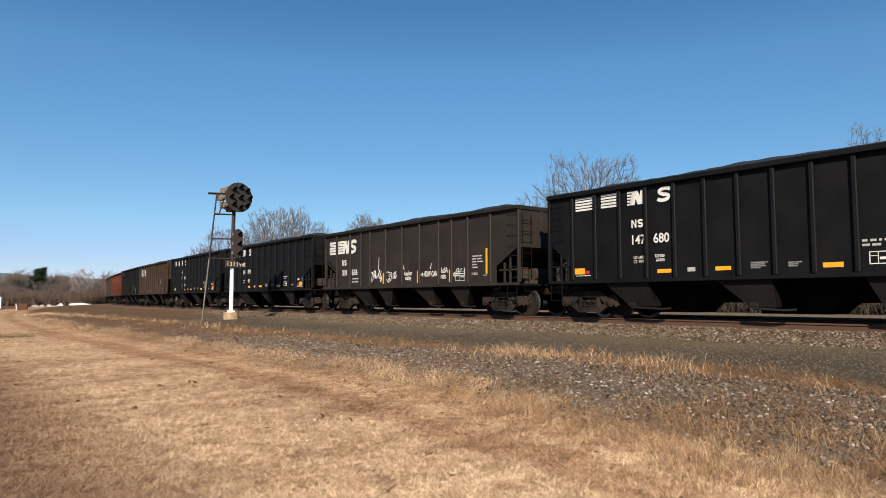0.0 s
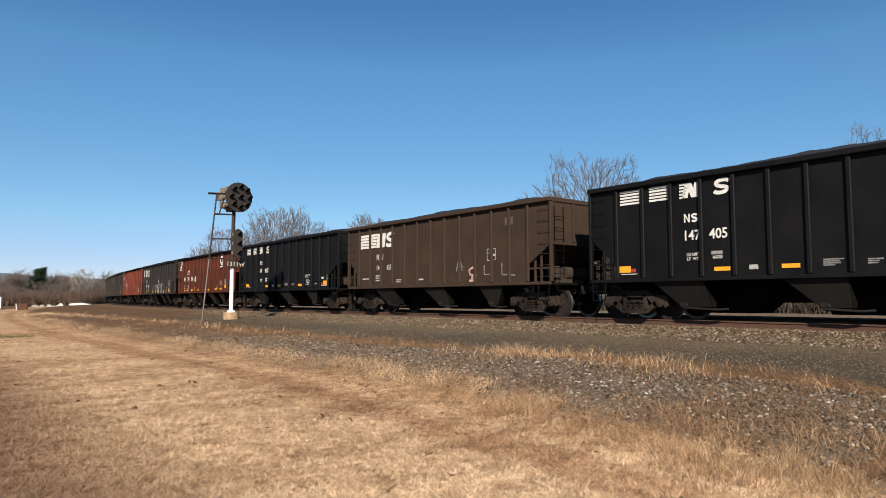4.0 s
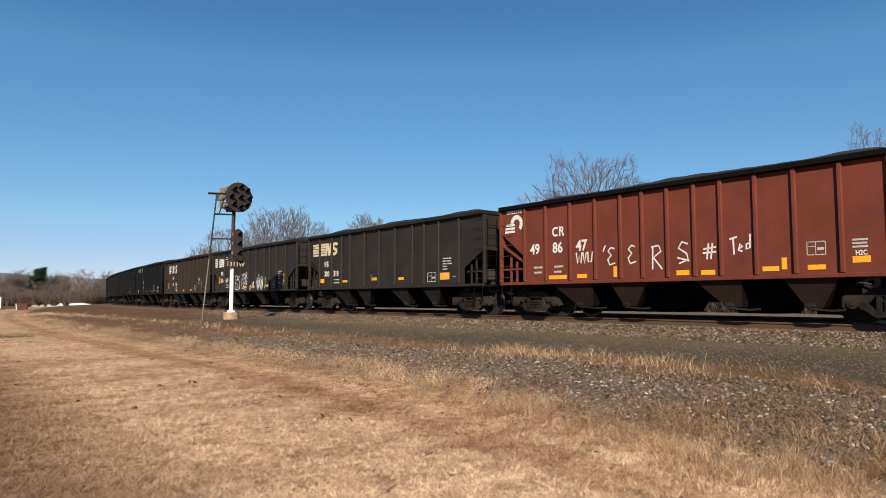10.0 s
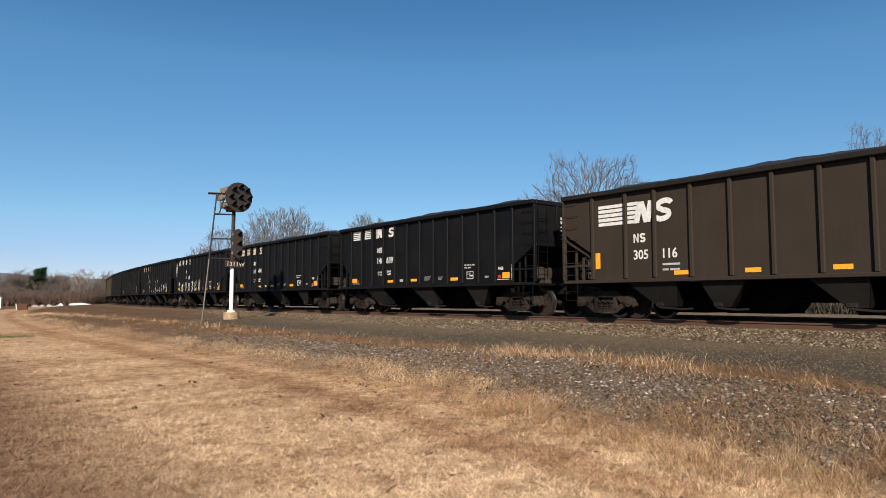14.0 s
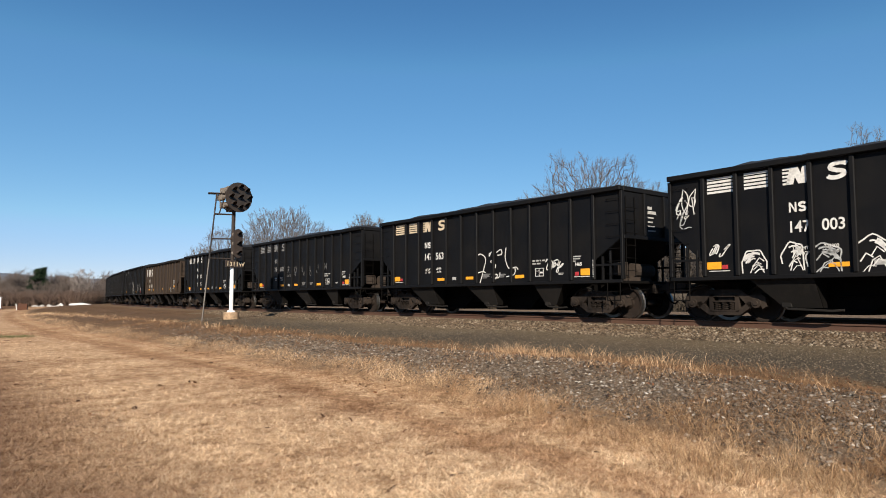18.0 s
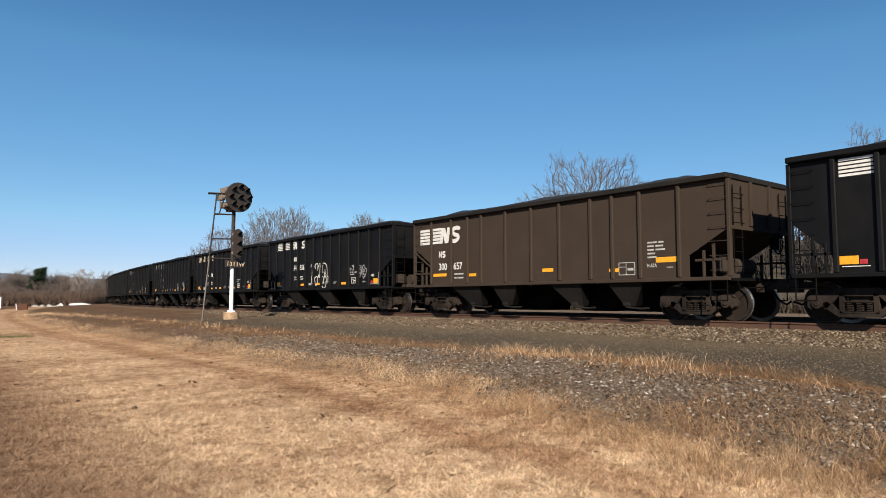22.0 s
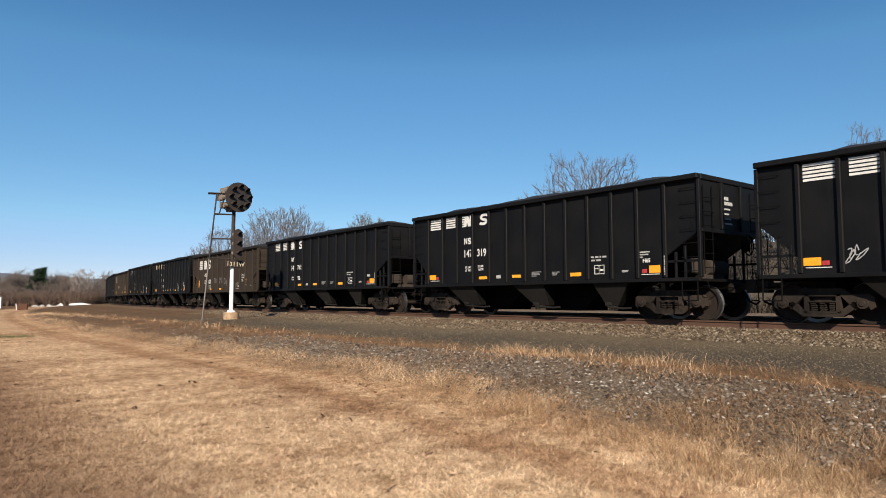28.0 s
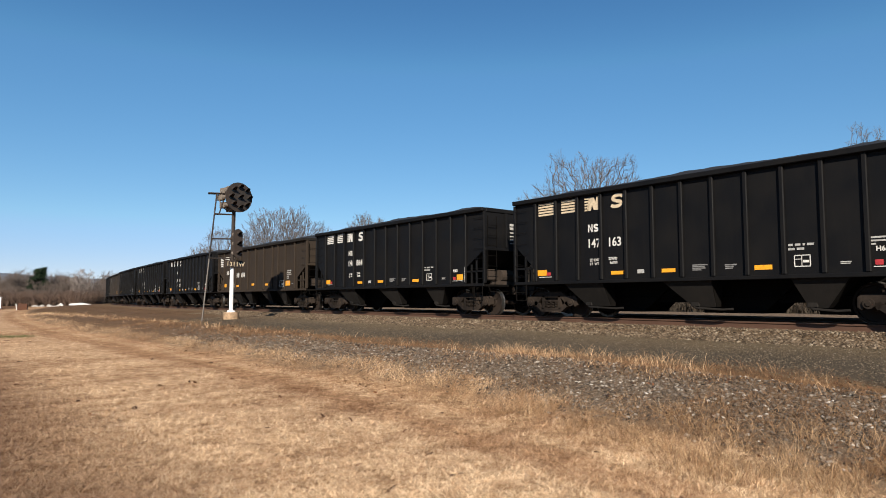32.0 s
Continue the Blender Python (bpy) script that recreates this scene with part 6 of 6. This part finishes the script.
x, y = in_view(420000, 7.0, 60, 1.25)
p = band_of(x, y)
sv, _ = track_coords(x, y)
keep = (np.abs(p - 6.28 - 0.12 * np.sin(sv * 1.7)) < 0.30) & (sv > 6) & (sv < 60) & clumpy(x, y, 0.9, -0.22) & (rs.rand(len(x)) < 0.9)
blades("lawn_fringe", x[keep], y[keep], 0.04, 0.24, 0.0028, 0.9, STRAW, "pale tall dry grass fringing the lawn", slim=15.0)
sv = rs.rand(60000) * 85 - 8
pv = 9.35 + rs.randn(60000) * 0.42
q = NV.x * pv + DV.x * sv, NV.y * pv + DV.y * sv
dense = np.exp(-((sv - 9.0) / 1.6) ** 2) * 0.5 + np.exp(-((sv - 5.5) / 2.4) ** 2) * 0.30 + 0.05
keep = clumpy(q[0], q[1], 1.1, 0.0) & (rs.rand(len(sv)) < dense * 0.95)
blades("weed_strip", q[0][keep], q[1][keep], 0.05, 0.24, 0.0036, 0.7, STRAW, "dry pale weeds between stones and cinder way")
pv = 9.3 + rs.randn(60000) * 0.55
q = NV.x * pv + DV.x * sv, NV.y * pv + DV.y * sv
keep = clumpy(q[0] + 40, q[1], 0.45, -0.02) & (sv < 40)
blades("russet_weed_strip", q[0][keep], q[1][keep], 0.02, 0.11, 0.006, 1.1, RUSSET, "low russet weeds between stones and cinder way")
x, y = in_view(230000, 4.0, 34, 1.3)
_, p = track_coords(x, y)
keep = (np.abs(p - 7.7) < 1.5) & clumpy(x + 9, y, 0.9, -0.02)
blades("stone_strip_weeds", x[keep], y[keep], 0.02, 0.12, 0.005, 1.2, RUSSET, "dead brown weeds among the stones")


x = rs.rand(26000)
sv, pv = 26 + 70 * rs.rand(26000) ** 1.4, 6.4 + 8.6 * rs.rand(26000)
qs = [track(a, b - P_C)[0] for a, b in zip(sv, pv)]
x, y = np.array([q_.x for q_ in qs]), np.array([q_.y for q_ in qs])
keep = clumpy(x, y, 0.3, -0.1)
blades("bank_weeds", x[keep], y[keep], 0.02, 0.11, 0.0042, 1.1, DEADWEED, "brown dead weeds on the bank below the track", simple=True)


def stones(name, x, y, lo, hi, sink, material, label, plain_cut=False):
    n = len(x)
    base = np.array([[1, 0, 0], [-1, 0, 0], [0, 1, 0], [0, -1, 0], [0.25, 0.2, 0.8], [0.1, -0.2, -0.8], [0.62, 0.62, 0.35], [-0.62, 0.6, 0.4], [-0.6, -0.62, 0.35], [0.62, -0.6, 0.4]])
    tri = np.array([[0, 6, 4], [6, 2, 4], [2, 7, 4], [7, 1, 4], [1, 8, 4], [8, 3, 4], [3, 9, 4], [9, 0, 4], [0, 5, 6], [6, 5, 2], [2, 5, 7], [7, 5, 1], [1, 5, 8], [8, 5, 3], [3, 5, 9], [9, 5, 0]])
    if plain_cut:
        base, tri = base[:6], np.array([[0, 2, 4], [2, 1, 4], [1, 3, 4], [3, 0, 4], [2, 0, 5], [1, 2, 5], [3, 1, 5], [0, 3, 5]])
    k = len(base)
    v = base[None] * (1 + 0.35 * (rs.rand(n, k, 3) - 0.5))
    size = (lo + (hi - lo) * rs.rand(n) ** 2.8)[:, None, None] / 2
    v = v * size * np.array([1.0, 0.85, 0.75])
    a = rs.rand(n) * 2 * np.pi
    c, s_ = np.cos(a)[:, None], np.sin(a)[:, None]
    vx, vy = v[..., 0] * c - v[..., 1] * s_, v[..., 0] * s_ + v[..., 1] * c
    tilt = (rs.rand(n) - 0.5)[:, None] * 1.2
    vz = v[..., 2] + vx * tilt * 0.5
    z = height(x, y)[:, None] + size[..., 0] * sink
    out = np.stack([vx + x[:, None], vy + y[:, None], vz + z], -1).reshape(-1, 3)
    f = (np.arange(n)[:, None, None] * k + tri[None]).reshape(-1, 3)
    return tagged(new(name, arrays(name, out, f, material)), label, "stones", kind="stuff")


def strip(n, s0, s1, p0, p1, power=1.0):
    s = s0 + (s1 - s0) * rs.rand(n) ** power
    p = p0 + (p1 - p0) * rs.rand(n)
    bent = np.maximum(0, s - S_0)
    a = bent / R_C
    st = np.minimum(s, S_0)
    off = p - P_C
    cx, cy = NV.x * (P_C + R_C) + DV.x * S_0, NV.y * (P_C + R_C) + DV.y * S_0
    nx_, ny_ = NV.x * np.cos(a) - DV.x * np.sin(a), NV.y * np.cos(a) - DV.y * np.sin(a)
    x = np.where(bent > 0, cx - nx_ * (R_C - off), NV.x * p + DV.x * st)
    y = np.where(bent > 0, cy - ny_ * (R_C - off), NV.y * p + DV.y * st)
    return x, y


x, y = strip(80000, -7, 34, 6.2, 9.2, 1.4)
sv, _ = track_coords(x, y)
keep = (band_of(x, y) > 6.35 + rs.randn(len(x)) * 0.2) & (rs.rand(len(x)) < np.clip((27 - sv) / 10, 0.04, 1))
x, y = x[keep], y[keep]
stones("verge_stones", x, y, 0.012, 0.078, 0.12, STONES, "pale and dark broken stones in the verge")
x, y = strip(46000, -9, 45, 13.7, 16.45, 1.4)
stones("ballast", x, y, 0.045, 0.125, 0.12, BALLAST, "tan crushed stone ballast", True)
x, y = strip(12000, -9, 40, 16.6, 20.4, 1.4)
stones("track_ballast", x, y, 0.04, 0.09, 0.1, BALLAST, "crushed stone ballast between the rails", True)
x, y = strip(90000, -8, 34, 9.5, 14.4, 1.5)
stones("way_gravel", x, y, 0.010, 0.045, 0.2, GRIT, "fine grey gravel of the cinder way", True)

# dead leaves on the lawn
LEAF = island_mat("dead_leaves", [(0.0, (0.055, 0.030, 0.018)), (1.0, (0.16, 0.072, 0.038))], 0.8)
x, y = in_view(170, 4.2, 26, 1.1)
_, p = track_coords(x, y)
blades("dead_leaves", x[p < 6.3], y[p < 6.3], 0.03, 0.07, 0.06, 1.6, LEAF, "scattered curled brown leaves on the lawn")

x, y = strip(4200, -7, 26, 6.0, 10.0, 1.3)
keep = clumpy(x, y, 0.8, 0.0)
blades("verge_leaves", x[keep], y[keep], 0.02, 0.05, 0.035, 1.6, LEAF, "curled brown leaves caught in the verge")

# tall dry weeds and brush on the far side of the tracks
DULLWEED = straw_mat("grey_brown_weeds", [(0.0, (0.080, 0.071, 0.060)), (0.5, (0.055, 0.048, 0.040)), (1.0, (0.030, 0.026, 0.022))])
x, y = strip(30000, -14, 70, 35.0, 39.0)
blades("far_side_weeds", x, y, 0.3, 1.0, 0.012, 0.5, DULLWEED, "tall grey-brown dry weeds beyond the far track")


def brush(name, x, y, lo, hi, material, label, stems=7, w0=0.03):
    """Thickets: fans of thin leafless stems with side twigs."""
    segs = []
    rng = random.Random(len(x))
    zz = height(x, y)
    for bx, by, bz in zip(x, y, zz):
        t = rng.uniform(lo, hi)
        for _ in range(stems):
            a, r = rng.uniform(0, 6.283), rng.uniform(0.1, 0.5) * t
            b0 = Vector((bx, by, bz - 0.1))
            e = b0 + Vector((math.cos(a) * r, math.sin(a) * r, t * rng.uniform(0.6, 1.0)))
            m_ = b0.lerp(e, 0.5) + Vector((rng.uniform(-0.1, 0.1) * t, rng.uniform(-0.1, 0.1) * t, 0.08 * t))
            segs += [(b0, m_, w0, w0 * 0.8), (m_, e, w0 * 0.8, w0 * 0.5)]
            for _k in range(4):
                q = m_.lerp(e, rng.uniform(-0.4, 0.9))
                segs.append((q, q + Vector((rng.uniform(-1, 1), rng.uniform(-1, 1), rng.uniform(0, 1.3))) * 0.22 * t, w0 * 0.6, w0 * 0.4))
    v, f = seg_arrays(segs, 3)
    return tagged(new(name, arrays(name, v, f, material)), label, "brush", kind="stuff")


x, y = strip(1100, -20, 130, 44.0, 58.0)
TRACKBRUSH = island_mat("grey_trackside_brush", [(0.0, (0.032, 0.027, 0.024)), (1.0, (0.068, 0.059, 0.052))], 0.95, 3)
brush("trackside_brush", x, y, 1.5, 3.4, TRACKBRUSH, "leafless brush beyond the far track", 8, 0.04)

# edge of the woods across the field: dense thicket, conifer, pale tree
rb = np.random.RandomState(3)
x, y = -190 + 105 * rb.rand(1150), 168 + 30 * rb.rand(1150)
_, p = track_coords(x, y)
x, y = x[p < 12], y[p < 12]
brush("field_edge_thicket", x, y, 3.6, 6.6, WOODS, "dense brown leafless thicket along the field", 14, 0.04)
x, y = -190 + 105 * rb.rand(500), 158 + 12 * rb.rand(500)
# reddish brown, lifted to carry the haze over the far field edge
REDBRUSH = island_mat("reddish_thicket", [(0.0, (0.105, 0.070, 0.054)), (1.0, (0.17, 0.120, 0.095))], 0.95, 3)
brush("reddish_thicket", x, y, 2.0, 4.2, REDBRUSH, "low reddish-brown thicket along the field", 14, 0.045)


def conifer(x, y, tall, rad, seed, label):
    rng = random.Random(seed)
    z = float(height(np.array([x]), np.array([y]))[0])
    tree = tagged(new("conifer", None), label, "tree")
    tree.location = (x, y, z)
    segs = []
    for i in range(46):
        u = 0.34 + 0.64 * (i / 46)
        a = rng.uniform(0, 6.283)
        ln = rad * (1.15 - u) ** 0.6 * rng.uniform(0.55, 1.15)
        e = Vector((math.cos(a) * ln, math.sin(a) * ln, tall * u + rng.uniform(-0.1, 0.5)))
        segs.append((Vector((0, 0, tall * u - 0.1)), e, 0.05, 0.02))
    bm = bmesh.new()
    cyl(bm, (0, 0, -0.2), (0, 0, tall * 0.95), 0.22, 0.04, 8)
    part("trunk", bm, BARK, tree)
    v, f = seg_arrays(segs, 4)
    tagged(part("branchwork", arrays("branchwork", v, f, BARK), BARK, tree), kind="stuff")
    vs, fs = [], []
    for a0, e, _, _ in segs:
        for _k in range(230):
            c = a0.lerp(e, rng.uniform(0.3, 1.05)) + Vector((rng.gauss(0, 0.28), rng.gauss(0, 0.28), rng.gauss(0.05, 0.18)))
            for _j in range(1):
                d1 = Vector((rng.uniform(-1, 1), rng.uniform(-1, 1), rng.uniform(-0.4, 0.8))) * 0.34
                d2 = Vector((rng.uniform(-1, 1), rng.uniform(-1, 1), rng.uniform(-0.4, 0.8))) * 0.18
                k = len(vs)
                vs += [c - d2, c + d2, c + d1]
                fs.append((k, k + 1, k + 2))
    part("needles", arrays("needles", np.array([tuple(p) for p in vs]), np.array(fs), NEEDLES), NEEDLES, tree, "dark green needle sprays")
    return tree


conifer(-103.2, 172, 9.6, 3.3, 4, "dark green conifer at the edge of the bare woods")
PALE = plain("pale_bark", (0.25, 0.21, 0.185), 0.9)
pale = bare_tree(31, -90.0, 168, 9.4, 3.6, 2.0, 260, "pale-barked leafless tree at the edge of the woods", 0.3, 0.6, 4, 0.9)
for o in pale.children:
    o.data.materials[0] = PALE
bare_tree(32, -80.5, 165, 8.0, 2.2, 2.0, 160, "leafless tree beyond the bend of the track", 0.3, 1.2, 2, 0.7)

# low hill on the horizon; its blue-grey base colour holds the haze of distance
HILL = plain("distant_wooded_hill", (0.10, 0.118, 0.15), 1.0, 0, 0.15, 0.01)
hx = np.linspace(-2600, 2600, 80)
hz_ = 108 + 14 * np.sin(hx * 0.0021 + 1.0) + 9 * np.sin(hx * 0.0057)
hv = np.concatenate([np.column_stack([hx, np.full(80, 2300.0), np.full(80, -5.0)]), np.column_stack([hx, np.full(80, 2500.0), hz_ * 0.75]), np.column_stack([hx, np.full(80, 2800.0), hz_])])
hk = np.arange(79)
hf = np.concatenate([np.column_stack([r * 80 + hk, r * 80 + hk + 1, (r + 1) * 80 + hk + 1, (r + 1) * 80 + hk]) for r in (0, 1)])
tagged(new("hill", arrays("hill", hv, hf, HILL)), "low wooded hill on the horizon, blue-grey haze put into its colour", "hill", kind="structure")


def on_ground(x, y):
    return float(height(np.array([x]), np.array([y]))[0])


# pale heap and rubble, rusty bin, farm house corner
WHITEHEAP = plain("white_tarpaulin", (0.55, 0.53, 0.50), 0.8, 0, 0.15, 3)
def heap(name, x, y, lx, ly, h, material, label, seed):
    bm = bmesh.new()
    bmesh.ops.create_icosphere(bm, subdivisions=3, radius=1.0)
    for v in bm.verts:
        n = noise.noise(v.co * 1.7 + Vector((seed, 0, 0)))
        v.co = Vector((v.co.x * lx * (1 + 0.25 * n), v.co.y * ly * (1 + 0.25 * n), max(v.co.z, -0.1) * h * (1 + 0.35 * n)))
    ob = part(name, bm, material)
    ob.location = (x, y, on_ground(x, y))
    return tagged(ob, label, "heap")


heap("covered_heap", -81.2, 151, 2.7, 1.2, 0.45, WHITEHEAP, "low heap under a white cover at the field edge", 1)
heap("covered_heap", -84.9, 150, 0.5, 0.4, 0.8, WHITEHEAP, "small white covered heap at the field edge", 2)
RUBBLE = plain("grey_rubble", (0.34, 0.31, 0.28), 0.9, 0, 0.4, 2)
for k in range(12):
    heap("boulder", -91.5 + 0.62 * k + random.uniform(-0.2, 0.2), 150 + random.uniform(-2, 2), random.uniform(0.3, 0.6), 0.5, random.uniform(0.2, 0.55), RUBBLE, "grey boulder in a row at the field edge", k + 5)
RUSTBIN = paint("rusty_bin", (0.075, 0.035, 0.022), (0.13, 0.06, 0.035), 0.85)
bin_ = tagged(new("bin", None), "rusty brown open steel bin on the lawn", "bin")
bm = bmesh.new()
for q in ((-0.6, 0.6, -0.5, -0.45, 0, 0.95), (-0.6, 0.6, 0.45, 0.5, 0, 0.95), (-0.6, -0.55, -0.45, 0.45, 0, 0.95), (0.55, 0.6, -0.45, 0.45, 0, 0.95), (-0.55, 0.55, -0.45, 0.45, 0.0, 0.05)):
    box(bm, *q)
part("bin_body", bm, RUSTBIN, bin_)
bm = bmesh.new()
box(bm, -0.75, -0.62, -0.3, 0.3, 0.1, 1.0, 0.02)
part("bin_flap", bm, WHITEHEAP, bin_, "white tilted flap", pose(0, 0, 0, 0, -12, 0))
bin_.matrix_basis = Matrix.Translation((-62.0, 99.5, on_ground(-62.0, 99.5))) @ pose(0, 0, 0, 0, 4, 25)

SIDING = plain("white_siding", (0.72, 0.72, 0.70), 0.7, 0, 0.06, 2)
ROOF = plain("grey_shingles", (0.17, 0.17, 0.18), 0.9, 0, 0.3, 3)
house = tagged(new("house", None), "small white house with grey roof beyond the lawn", "house")
bm = bmesh.new()
prism(bm, [(-3, -0.5), (3, -0.5), (3, 1.9), (0, 3.0), (-3, 1.9)], -3.5, 3.5)
part("walls", bm, SIDING, house)
for sx in (-1, 1):
    bm = bmesh.new()
    prism(bm, [(0, 3.02), (sx * 3.2, 1.85), (sx * 3.2, 1.95), (0, 3.14)], -3.7, 3.7)
    part("roof_slope", bm, ROOF, house)
for xx in (-1.6, 1.6):
    bm = bmesh.new()
    box(bm, xx - 0.4, xx + 0.4, -3.56, -3.49, 0.7, 1.5, 0.01)
    win = part("window", bm, SIDING, house)
    bm = bmesh.new()
    box(bm, xx - 0.33, xx + 0.33, -3.58, -3.55, 0.77, 1.43)
    part("pane", bm, GLASS_DARK, win)
house.matrix_basis = Matrix.Translation((-82.2, 120, on_ground(-82.2, 120))) @ pose(0, 0, 0, 0, 0, 33)


# ---- motion ----
# metres rolled at each whole second, and the place of each car's middle on the line at the start
ROLLED = (-0.22, 10.57, 21.48, 32.42, 43.12, 53.89, 64.61, 75.62, 86.35, 97.52, 108.27, 119.28, 130.32, 141.64, 152.82, 163.87, 174.86,
          186.13, 197.63, 209.01, 220.36, 231.52, 242.53, 254.2, 265.71, 277.29, 288.92, 300.66, 312.42, 324.12, 336.03, 348.01, 359.63)
START = [8.04, 22.25, 36.20, 49.75, 63.67, 76.92, 90.40, 104.71, 118.47, 132.44, 146.94, 160.23, 174.07, 187.60, 201.59, 215.49, 229.36, 243.41, 257.72,
         271.84, 285.82, 299.61, 314.05, 327.90, 342.04, 355.61, 369.42]
START += [START[-1] + 13.88 * k for k in range(1, 12)]


def travel(t):
    return float(np.interp(t, range(33), ROLLED))


def motions():
    """The train rolls past; all wheelsets turn alike."""
    for i, car in enumerate(TRAIN):
        hl = BODY[CARS[i][0]][0]
        rows = []
        for k in range(33):
            s = START[i] - travel(k)
            p, d = track(s)
            pa, _ = track(s - hl + 1.20)
            pb, _ = track(s + hl - 1.20)
            h = pa - pb
            mid = (pa + pb) / 2
            rows.append((float(k), pose(mid.x, mid.y, 0, 0, 0, math.degrees(math.atan2(h.y, h.x)))))
        walk(car, rows)
    wheels = [o for car in TRAIN for o in car.children_recursive if o.name.startswith("wheelset")]
    first = wheels[0]
    walk(first, [(k / FPS, Matrix.Rotation(travel(k / FPS) / 0.457, 4, "Y")) for k in range(32 * FPS + 1)])
    for w in wheels[1:]:
        w.rotation_mode = "QUATERNION"
        w.animation_data_create()
        w.animation_data.action = first.animation_data.action
        w.animation_data.action_slot = first.animation_data.action_slot


motions()
